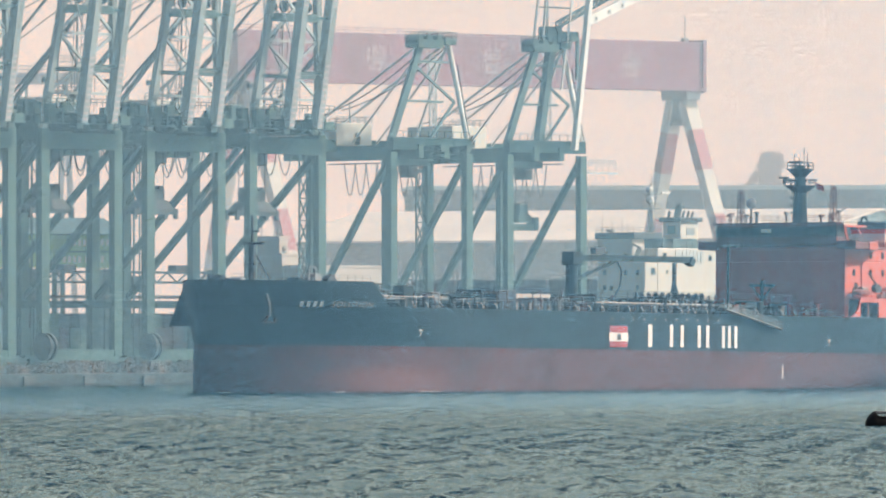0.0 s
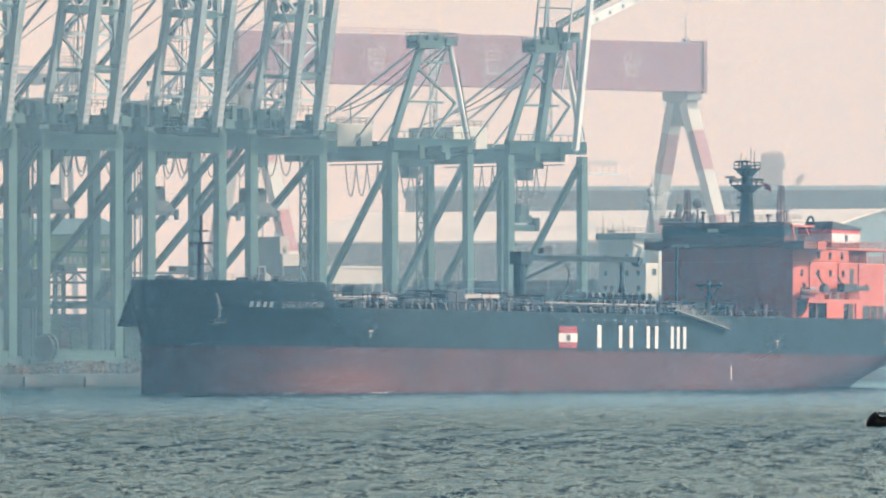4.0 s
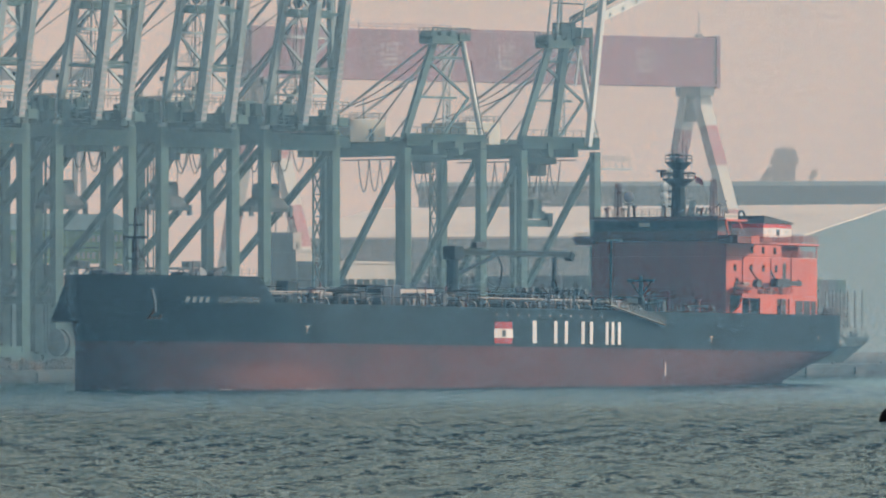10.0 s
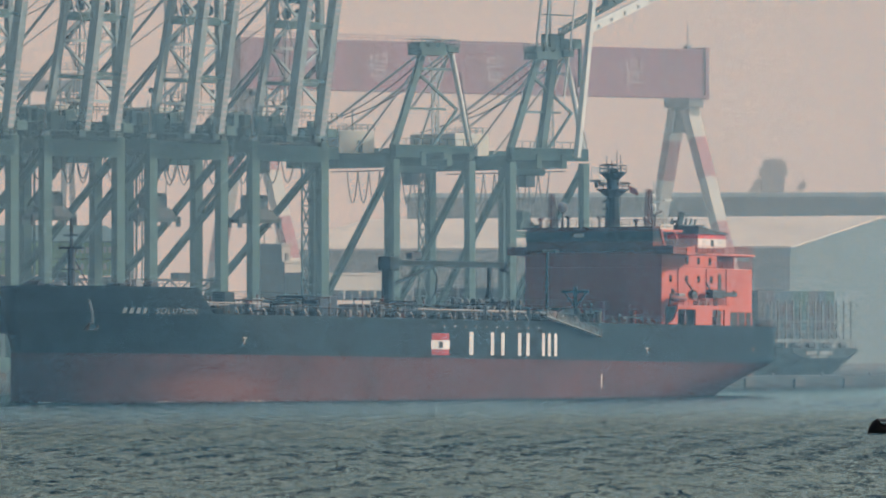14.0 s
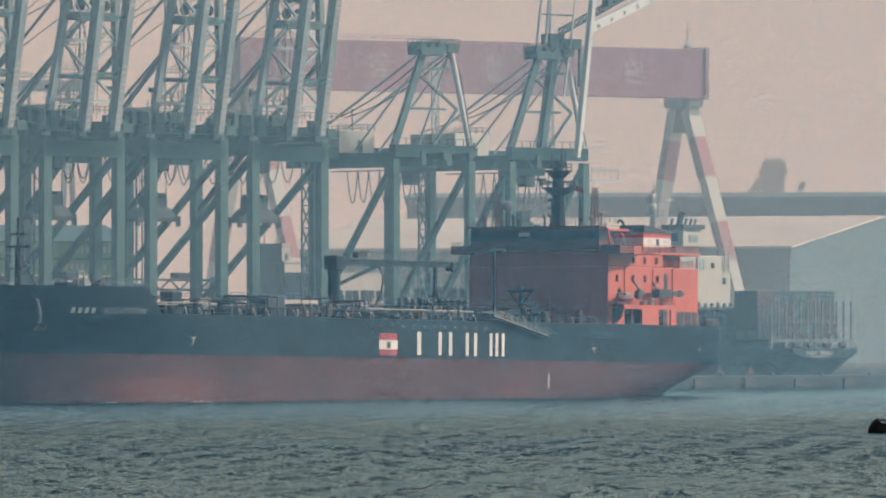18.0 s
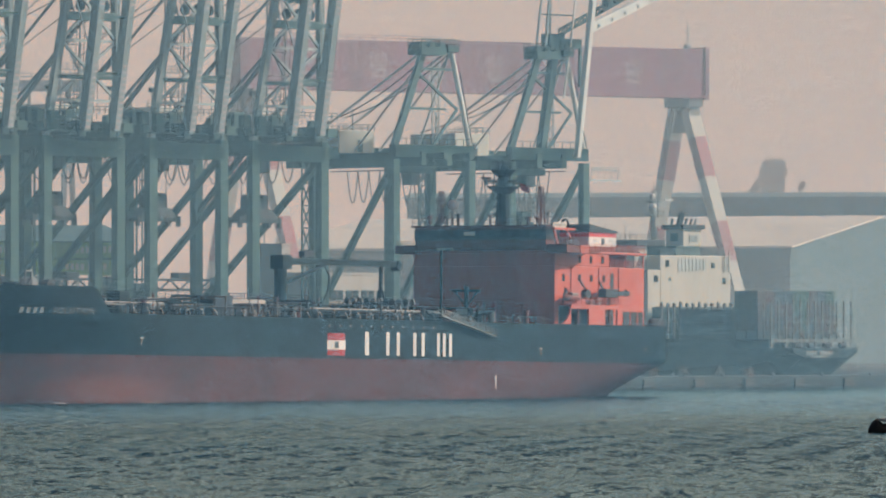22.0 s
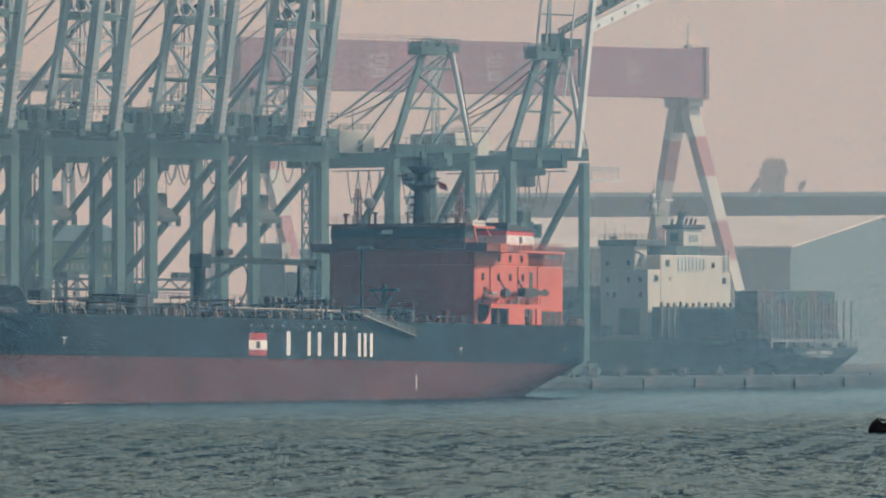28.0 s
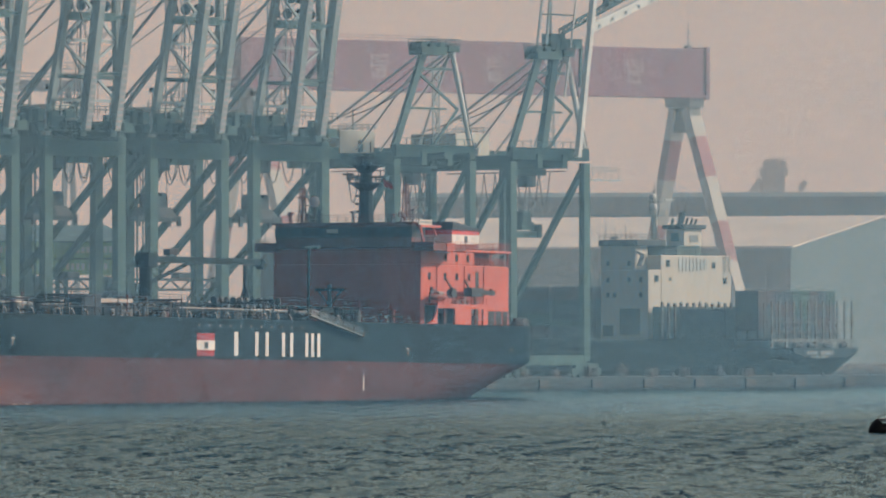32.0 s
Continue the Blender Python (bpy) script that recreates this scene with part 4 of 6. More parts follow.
part("jib_rest", bm, GREENP, ship)
bm = bmesh.new()
beam(bm, (-5.0, 0.0, 21.3), (-5.0, 0, 22.4), 0.7, sides=8)
beam(bm, (-5.6, 0, 21.9), (-3.2, 0, 21.7), 1.1, 0.9)
part("crane_winch", bm, DARK, crane_post)
# tall thin pole at the gangway, gangway stowed on the side
bm = bmesh.new()
beam(bm, (-20.6, 13.2, DECK - 0.1), (-20.6, 13.2, 22.9), 0.42, sides=8)
beam(bm, (-19.2, 13.2, 22.7), (-22.6, 13.2, 22.9), 0.3)
box(bm, -23.2, -22.2, 12.9, 13.5, 22.5, 23.0)
part("provision_davit", bm, GREENP, ship)
bm = bmesh.new()
beam(bm, (-15.5, 16.7, 12.7), (-29.5, 16.7, 9.8), 0.9, 0.18)
rail(bm, [(-15.5, 16.3, 12.7), (-29.5, 16.3, 9.8)], 1.0, 2, 1.4, 0.07)
rail(bm, [(-15.5, 17.1, 12.7), (-29.5, 17.1, 9.8)], 1.0, 2, 1.4, 0.07)
part("accommodation_ladder", bm, PIPE, ship, "stowed grey accommodation ladder")
# foremast and forecastle gear
bm = bmesh.new()
beam(bm, (75.6, 0, FC - 1.2), (75.6, 0, 21.0), 1.1, sides=8)
beam(bm, (75.6, 0, 21.0), (75.6, 0, 25.4), 0.5, sides=8)
beam(bm, (75.6, -2.2, 21.2), (75.6, 2.2, 21.2), 0.35)
beam(bm, (75.6, -1.4, 23.0), (75.6, 1.4, 23.0), 0.25)
box(bm, 74.9, 76.3, -1.2, 1.2, 18.0, 18.2)
beam(bm, (75.6, 0, 20.5), (71.5, 0, FC), 0.15)
part("foremast", bm, DARK, ship)
for x, y, w, h in ((82, 3, 2.2, 1.4), (79, -4, 2.6, 1.8), (71.5, 5, 2.4, 1.6), (69, 9.5, 1.4, 1.9), (67.6, 5.0, 1.8, 2.2), (73.5, -6, 3.0, 1.5)):
    bm = bmesh.new()
    beam(bm, (x, y - w / 2, FC - 1.1 + h * 0.6), (x, y + w / 2, FC - 1.1 + h * 0.6), h, sides=10)
    box(bm, x - h * 0.5, x + h * 0.5, y - w / 2 - 0.2, y + w / 2 + 0.2, FC - 1.1, FC - 1.1 + h * 0.5)
    part("mooring_winch", bm, rng.choice((GREENP, DARK, GREY)), ship)
bm = bmesh.new()
for x in (68.2, 69.6):
    beam(bm, (x, 6, FC - 1.1), (x, 6, FC + 2.2), 0.22)
beam(bm, (68.2, 6, FC + 2.2), (69.6, 6, FC + 2.2), 0.2)
part("hatch_davit", bm, GREY, ship)
bm = bmesh.new()
rail(bm, [(x, half_breadth(x, FC) - 0.4, FC) for x in (66, 70, 74, 78, 82, 85)], 0.9, 2, 1.6, 0.06)
part("bow_rail", bm, GREY, ship)

# deckhouse: tiers, bridge with wings, funnel, masts
XF, XA, HB = -50.1, -74.6, 13.4
house = bbox_part("deckhouse", ORANGE, ship, XA, XF, -HB, HB, DECK - 0.15, 20.95, label="orange steel deckhouse of five tiers", bevel=0.12)
upper = bbox_part("upper_tier", ORANGE, ship, -64.9, XF - 0.02, -HB, HB, 20.954, 22.9, label="orange upper tier", bevel=0.1)
# dark red in place of orange: the recess's shade is in the colour
bbox_part("inner_tier", DECKRED, ship, -73.0, -64.904, -HB + 2.6, HB - 2.6, 20.954, 22.9, label="recessed tier behind an open deck, its shade painted dark red")
bbox_part("roof_slab", ORANGE, ship, -75.0, XF + 0.1, -HB - 0.15, HB + 0.15, 22.904, 23.3, bevel=0.08)
for y in (HB - 0.1, -HB + 0.1):
    for x in (-74.4, -69.6):
        beam_part("roof_post", ORANGE, ship, (x, y, 20.95), (x, y, 22.9), 0.16)
bm = bmesh.new()
rail(bm, [(-65.2, HB - 0.1, 20.95), (-74.5, HB - 0.1, 20.95), (-74.5, -HB + 0.1, 20.95)], 1.05, 3, 1.4, 0.06)
part("tier_rail", bm, ORANGE, ship)
bm = bmesh.new()                                       # outboard casing with open bays and a curved front
ya, yb = 15.4, 15.7
BAYS = ((-51.3, -56.1), (-60.6, -63.9))
for x0, x1 in ((-56.1, -60.6), (-63.9, -65.2)):
    box(bm, x1, x0, ya, yb, DECK - 0.1, 14.3)
box(bm, -65.2, -51.3, ya, yb, 14.3, 15.0)
box(bm, -65.2, -51.3, HB + 0.004, ya, 14.8, 15.0)
arc = [(-51.3, 15.0)] + [(-51.3 + 3.3 * (1 - math.cos(a)), 15.0 - 3.2 * math.sin(a)) for a in np.linspace(0.15, math.pi / 2, 7)] + [(-51.3, DECK - 0.1)]
q = [[bm.verts.new((x, y, z)) for x, z in arc] for y in (ya, yb)]
bm.faces.new(q[0][::-1])
bm.faces.new(q[1])
for k in range(len(arc)):
    m_ = (k + 1) % len(arc)
    bm.faces.new((q[0][k], q[0][m_], q[1][m_], q[1][k]))
part("side_casing", bm, ORANGE, ship, "orange side casing with open bays")
for x0, x1 in BAYS:                                    # stanchions and stores inside the bays
    beam_part("bay_post", DECKRED, ship, ((x0 + x1) / 2, 15.3, DECK - 0.1), ((x0 + x1) / 2, 15.3, 14.3), 0.22)
    bbox_part("bay_store", rng.choice((DARK, GREENP, GREY)), ship, x1 + 0.8, (x0 + x1) / 2 - 0.4, 13.8, 14.8, DECK - 0.1, DECK + rng.uniform(0.9, 1.7), bevel=0.06)
# shade of the open bays, painted as flat dark panels on the solid side
bbox_part("bay_wall", DARK, house, -66.0, -51.2, HB + 0.004, HB + 0.05, DECK - 0.1, 14.75, label="dark panel painted for the shade inside the bays")
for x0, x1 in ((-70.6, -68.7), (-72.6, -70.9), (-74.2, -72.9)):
    bbox_part("aft_bay", DARK, house, x0, x1, HB + 0.004, HB + 0.05, DECK - 0.1, 14.1, label="dark panel painted for a bay's shade on the house side")
bm = bmesh.new()
for x0, x1, z0, z1 in ((-70.5, -52.6, 14.6, 15.3), (-54.6, -52.6, DECK - 0.1, 14.6), (-74.0, -70.0, DECK - 0.1, 14.6)):
    box(bm, x0, x1, -15.7, -15.4, z0, z1)
box(bm, -74.0, -52.6, -15.4, -HB - 0.004, 15.1, 15.3)
part("side_casing", bm, ORANGE, ship)
bridge = bbox_part("wheelhouse", DECKRED, ship, -52.8, XF + 1.0, -12.4, 12.4, 23.31, 26.9, label="dark red wheelhouse with a window band", bevel=0.12)
bm = bmesh.new()
box(bm, -53.2, XF + 1.5, -12.8, 12.8, 26.91, 27.2)
box(bm, -57.9, -53.2, -6.2, 6.2, 26.91, 27.2)
part("roof", bm, DECKRED, bridge)
bbox_part("chart_room", DECKRED, bridge, -57.5, -52.804, -5.8, 5.8, 23.31, 26.9, label="dark red room behind the wheelhouse", bevel=0.1)
for sd in (1, -1):
    bm = bmesh.new()
    ya, yb = sorted((sd * 12.41, sd * 16.3))
    box(bm, -58.0, XF + 0.9, ya, yb, 22.9, 23.3)
    box(bm, XF + 0.6, XF + 0.9, ya, yb, 23.3, 24.2)
    box(bm, -54.7, XF + 0.6, sd * 16.15 - 0.12, sd * 16.15 + 0.12, 23.3, 24.0)
    # the wing's shadow is put into the colour, deck red instead of orange
    wing = part("bridge_wing", bm, DECKRED, ship)
    bm = bmesh.new()
    rail(bm, [(XF + 0.7, sd * 12.8, 24.2), (XF + 0.7, sd * 16.2, 24.2), (-52.6, sd * 16.2, 24.0)], 0.6, 2, 1.2, 0.06)
    part("wing_rail", bm, PIPE, wing)
    bbox_part("wing_end", ORANGE, wing, -54.9, -52.7, min(sd * 16.28, sd * 16.4), max(sd * 16.28, sd * 16.4), 22.8, 24.1, label="orange end plate of the bridge wing")
bbox_part("wheelhouse_band", DARK, ship, -52.75, XF + 1.05, -12.46, 12.46, 24.9, 26.5, label="dark band of the wheelhouse windows")
for i in range(11):
    y = -11.0 + i * 2.2
    bbox_part("wheelhouse_window", GLASS, bridge, XF + 1.06, XF + 1.12, y - 0.85, y + 0.85, 25.3, 26.4)
bbox_part("name_board", CREAM, bridge, XF + 1.5, XF + 1.6, -2.6, -0.6, 25.6, 26.2)
for z, xs in ((22.0, (-56.9, -59.9, -63.05)), (19.15, (-52.45, -56.8, -60.0, -63.4)), (17.0, (-53.0, -69.5))):
    for x in xs:                                       # cabin windows on the lit side, with dark trims
        win = bbox_part("cabin_window", GLASS, house if z < 20.9 else upper, x - 0.3, x + 0.3, HB + 0.003, HB + 0.05, z - 0.5, z + 0.5)
        bbox_part("window_frame", DECKRED, win, x - 0.42, x + 0.42, HB + 0.003, HB + 0.03, z - 0.62, z - 0.504)
bbox_part("side_door", DARK, house, -66.1, -65.2, HB + 0.003, HB + 0.05, 17.6, 20.0)
for x in (-62.0, -54.4, -67.4):
    beam_part("drain_pipe", ORANGE, house, (x, HB + 0.1, 15.2), (x, HB + 0.1, 20.8), 0.14, sides=6)
bm = bmesh.new()                                       # ladder mast against the house front
beam(bm, (-45.6, 0, DECK - 0.1), (-45.6, 0, 17.8), 0.7, sides=8)
beam(bm, (-45.6, -2.6, 17.0), (-45.6, 2.6, 17.0), 0.4)
beam(bm, (-45.6, 0, 14.5), (-45.6, -2.2, 17.0), 0.2)
beam(bm, (-45.6, 0, 14.5), (-45.6, 2.2, 17.0), 0.2)
part("cargo_mast", bm, GREENP, ship)
bbox_part("hose_box", REDP, ship, -48.6, -48.0, 2.6, 3.6, DECK - 0.15, 15.4, label="red fire hose locker", bevel=0.05)
bm = bmesh.new()
rail(bm, [(-74.6, HB, 23.3), (-58, HB, 23.3)], 1.1, 3, 1.5, 0.06)
rail(bm, [(-74.6, HB, 23.3), (-74.6, -HB, 23.3)], 1.1, 3, 1.5, 0.06)
part("top_rail", bm, ORANGE, ship)
bm = bmesh.new()
rail(bm, [(XF + 1.4, -12.6, 27.2), (XF + 1.4, 12.6, 27.2), (-53.0, 12.6, 27.2)], 1.1, 3, 1.5, 0.06)
part("monkey_island_rail", bm, DECKRED, ship)
bm = bmesh.new()
outline = ((-78.4, 23.304), (-70.8, 23.304), (-70.8, 26.6), (-78.4, 26.6))
q = [[bm.verts.new((x, y, z)) for x, z in outline] for y in (-5.2, 5.4)]
bm.faces.new(q[0])
bm.faces.new(q[1][::-1])
for k in range(4):
    bm.faces.new((q[0][k], q[1][k], q[1][(k + 1) % 4], q[0][(k + 1) % 4]))
funnel = part("funnel", bm, DECKRED, ship, "maroon funnel casing with a dark sloping top", bevel=0.1)
bm = bmesh.new()
outline = ((-78.6, 26.604), (-70.6, 26.604), (-70.7, 27.85), (-78.6, 26.85))
q = [[bm.verts.new((x, y, z)) for x, z in outline] for y in (-5.5, 5.7)]
bm.faces.new(q[0])
bm.faces.new(q[1][::-1])
for k in range(4):
    bm.faces.new((q[0][k], q[1][k], q[1][(k + 1) % 4], q[0][(k + 1) % 4]))
part("funnel_top", bm, DARK, funnel)
bbox_part("funnel_red_band", REDP, funnel, -78.3, -70.8, 5.404, 5.5, 25.92, 26.58)
bbox_part("funnel_red_band", REDP, funnel, -70.796, -70.7, -5.2, 5.5, 25.92, 26.58)
bbox_part("funnel_white_panel", WHITE, funnel, -70.796, -70.68, -5.2, 5.52, 24.45, 25.9)
panel = bbox_part("funnel_white_panel", WHITE, funnel, -78.3, -70.8, 5.404, 5.52, 24.45, 25.9)
bbox_part("panel_mark", DARK, panel, -75.0, -74.2, 5.524, 5.56, 24.65, 25.7)
for x in (-76.9, -72.4):
    bbox_part("panel_mark", STEEL, panel, x - 0.5, x + 0.5, 5.524, 5.55, 25.2, 25.5)
for i, (x, y) in enumerate(((-75.5, -2), (-77, 1), (-74.2, -3.5))):
    beam_part("exhaust_pipe", DARK, funnel, (x, y, 26.9), (x, y, 27.5 + 0.1 * i), 0.7, sides=10)
bm = bmesh.new()                                       # bent vent pipe on the funnel's top
chain(bm, [(-73.0, -0.6 + 0.7 * math.cos(a), 27.5 + 1.25 * math.sin(a)) for a in np.linspace(0, math.pi, 8)], 0.38)
part("bent_vent", bm, DARK, funnel)
# radar mast with platforms and scanners
bm = bmesh.new()
bmesh.ops.create_cone(bm, cap_ends=True, segments=10, radius1=1.25, radius2=0.8, depth=9.4, matrix=Matrix.Translation((-55.3, 0, 31.9)))
mast = part("radar_mast", bm, GREENP, ship, "dark green radar mast")
for z, w in ((33.2, 2.6), (35.9, 2.2)):
    bm = bmesh.new()
    bmesh.ops.create_cone(bm, cap_ends=True, segments=10, radius1=0.95, radius2=w * 0.92, depth=1.1, matrix=Matrix.Translation((-55.3, 0, z - 0.55)))
    bmesh.ops.create_cone(bm, cap_ends=True, segments=10, radius1=w, radius2=w, depth=0.16, matrix=Matrix.Translation((-55.3, 0, z + 0.1)))
    ring = [(-55.3 + w * math.cos(a), w * math.sin(a), z + 0.18) for a in np.linspace(0, 2 * math.pi, 11)]
    rail(bm, ring, 1.0, 2, 1.6, 0.08)
    part("mast_platform", bm, GREENP, mast)
for z, y0, y1 in ((34.5, -3.3, -1.5), (37.0, -1.2, 1.4)):
    bm = bmesh.new()
    beam(bm, (-54, (y0 + y1) / 2, z - 0.9), (-54, (y0 + y1) / 2, z), 0.4, sides=8)
    box(bm, -54.2, -53.8, y0, y1, z, z + 0.3)
    part("radar_scanner", bm, DARK, mast)
for y, h in ((-1.4, 38.6), (-0.4, 37.9), (0.6, 39.6), (1.3, 38.8)):
    beam_part("mast_aerial", DARK, mast, (-55.5, y, 35.9), (-55.5, y, h), 0.13, sides=5)
beam_part("mast_yard", DARK, mast, (-55.3, -3.6, 34.2), (-55.3, 3.4, 34.2), 0.22)
for z in (29.0, 30.2, 31.4):
    beam_part("mast_lamp_arm", DARK, mast, (-55.3, -1.9, z), (-55.3, 0, z), 0.35)
bm = bmesh.new()
q = [bm.verts.new(p) for p in ((-56, 2.6, 33.9), (-56, 4.2, 33.3), (-56.2, 4.3, 32.3), (-56, 2.9, 32.8))]
bm.faces.new(q)
part("ensign", bm, REDP, mast, "small red flag")
for y, x, h in ((-8.2, -50.2, 32.6), (9.0, -52.6, 33.2)):    # lattice aerial masts
    bm = bmesh.new()
    for dx, dy in ((0.45, 0.45), (0.45, -0.45), (-0.45, 0.45), (-0.45, -0.45)):
        beam(bm, (x + dx, y + dy, 27.2), (x + dx * 0.5, y + dy * 0.5, h), 0.12)
    for k in range(7):
        z = 27.6 + k * (h - 27.8) / 7
        beam(bm, (x + 0.45, y - 0.45, z), (x - 0.35, y + 0.45, z + 0.7), 0.09)
        beam(bm, (x - 0.45, y + 0.45, z), (x + 0.35, y - 0.45, z + 0.7), 0.09)
    beam(bm, (x, y - 1.0, h - 1.5), (x, y + 0.8, h - 1.5), 0.15)
    part("aerial_mast", bm, DECKRED, ship, "red lattice aerial mast")
bm = bmesh.new()
beam(bm, (-49.6, -5.6, 27.2), (-49.6, -5.6, 29.8), 0.35, sides=8)
part("dome_pole", bm, PIPE, ship)
bm = bmesh.new()
bmesh.ops.create_uvsphere(bm, u_segments=14, v_segments=9, radius=0.85, matrix=Matrix.Translation((-49.6, -5.6, 30.4)))
part("satellite_dome", bm, WHITE, ship, "white satellite dome", smooth=True)
bm = bmesh.new()
bmesh.ops.create_uvsphere(bm, u_segments=12, v_segments=7, radius=0.5, matrix=Matrix.Translation((-56.5, 5.6, 28.6)))
beam(bm, (-56.5, 5.6, 27.2), (-56.5, 5.6, 28.3), 0.3)
beam(bm, (-56.4, 6.0, 28.6), (-57.6, 8.0, 29.9), 0.3)
part("navigation_dome", bm, WHITE, ship)
board = bbox_part("roof_name_board", CREAM, ship, -53.8, -50.3, 12.82, 12.95, 26.8, 27.6, label="white board with unreadable lettering")
for i in range(6):
    bbox_part("board_bar", GREY, board, -53.5 + i * 0.52, -53.2 + i * 0.52, 12.954, 12.97, 27.0, 27.4)
bm = bmesh.new()                                       # orange frame that carries the board and the wing roof
beam(bm, (-50.0, 13.2, 26.6), (-55.6, 13.2, 26.6), 0.5, 0.35)
beam(bm, (-50.2, 13.2, 26.5), (-49.4, 14.6, 23.4), 0.3)
beam(bm, (-53.6, 13.2, 26.5), (-53.2, 14.2, 25.2), 0.22)
part("wing_frame", bm, ORANGE, ship, "orange frame over the bridge wing")
for i in range(12):
    x, y = rng.uniform(-52.7, -49.6), rng.uniform(-11.5, 11.5)
    bm = bmesh.new()
    h = rng.uniform(0.7, 1.8)
    beam(bm, (x, y, 27.2), (x, y, 27.2 + h), rng.uniform(0.15, 0.45), sides=7)
    box(bm, x - 0.3, x + 0.3, y - 0.3, y + 0.3, 27.2 + h, 27.5 + h)
    part("roof_fitting", bm, rng.choice((DARK, DECKRED, DARK, GREY)), ship)
# boat deck gear: rescue boat with its davit
boat = new("rescue_boat")
boat.parent = ship
bm = bmesh.new()
bmesh.ops.create_uvsphere(bm, u_segments=14, v_segments=9, radius=1.0, matrix=Matrix.Translation((-52.9, 14.7, 15.95)) @ Matrix.Diagonal((2.4, 0.75, 0.55, 1)))
part("boat_hull", bm, DECKRED, boat, "dark red rescue boat in its davit", smooth=True)
bbox_part("boat_canopy", GREY, boat, -54.0, -52.4, 14.2, 15.2, 16.3, 16.8, bevel=0.15)
bm = bmesh.new()
chain(bm, [(-58.6, 14.8, 15.0), (-57.4, 14.8, 16.8), (-56.0, 14.9, 17.6), (-54.2, 15.0, 19.1)], 0.3)
beam(bm, (-56.6, 14.3, 16.6), (-56.6, 15.2, 16.6), 1.5, sides=10)
part("boat_davit", bm, DARK, ship)
bm = bmesh.new()
chain(bm, [(-50.4, 14.8, 15.0), (-50.4, 14.9, 16.6), (-51.6, 15.0, 17.0)], 0.25)
part("boat_davit", bm, DARK, ship)
bm = bmesh.new()
beam(bm, (-62.6, 14.8, 15.0), (-62.6, 14.8, 17.4), 0.8, sides=8)
box(bm, -64.4, -61.0, 14.1, 15.5, 16.2, 17.5)
box(bm, -68.0, -64.4, 14.4, 15.2, 16.5, 17.2)
beam(bm, (-61.5, 14.8, 17.2), (-60.2, 14.8, 18.6), 0.25)
part("store_crane", bm, DARK, ship)
bm = bmesh.new()
rail(bm, [(-51.6, 15.6, 15.0), (-65.0, 15.6, 15.0)], 1.0, 3, 1.4, 0.06)
part("boat_deck_rail", bm, ORANGE, ship)
for k in range(5):
    x = -57.6 - k * 0.7
    bbox_part("boat_deck_gear", rng.choice((DARK, GREY, WHITE, DARK)), ship, x - 0.3, x + 0.25, 14.2, 15.2, 15.004, 15.3 + rng.uniform(0.2, 0.9), bevel=0.05)
for x, y in ((-79, 9), (-83, 5), (-86, 8.0), (-80, 12), (-82, -6), (-85.5, 2)):
    bm = bmesh.new()
    beam(bm, (x, y - 1.0, DECK + 0.7), (x, y + 1.0, DECK + 0.7), 1.3, sides=10)
    box(bm, x - 0.7, x + 0.7, y - 1.2, y + 1.2, DECK - 0.15, DECK + 0.5)
    part("mooring_winch", bm, rng.choice((DARK, GREENP)), ship)
# light foam where the bow and the stern part the water
for x0, x1, out in ((70.5, 68.5, 0.2), (55.5, 51.0, 0.22), (85.5, 84.0, 0.25)):
    bm = bmesh.new()
    n = 10
    for i in range(n):
        xa = x0 + (x1 - x0) * i / n
        zt = -0.013 * xa + 0.04 + 0.09 * math.sin(i * 2.1)
        box(bm, xa + (x1 - x0) / n, xa, half_breadth(xa, 0) - 0.1, half_breadth(xa, 0) + out + 0.25 * math.sin(i * 1.7 + 1), zt - 0.5, zt)
    part("bow_wave_foam", bm, FOAM, ship)


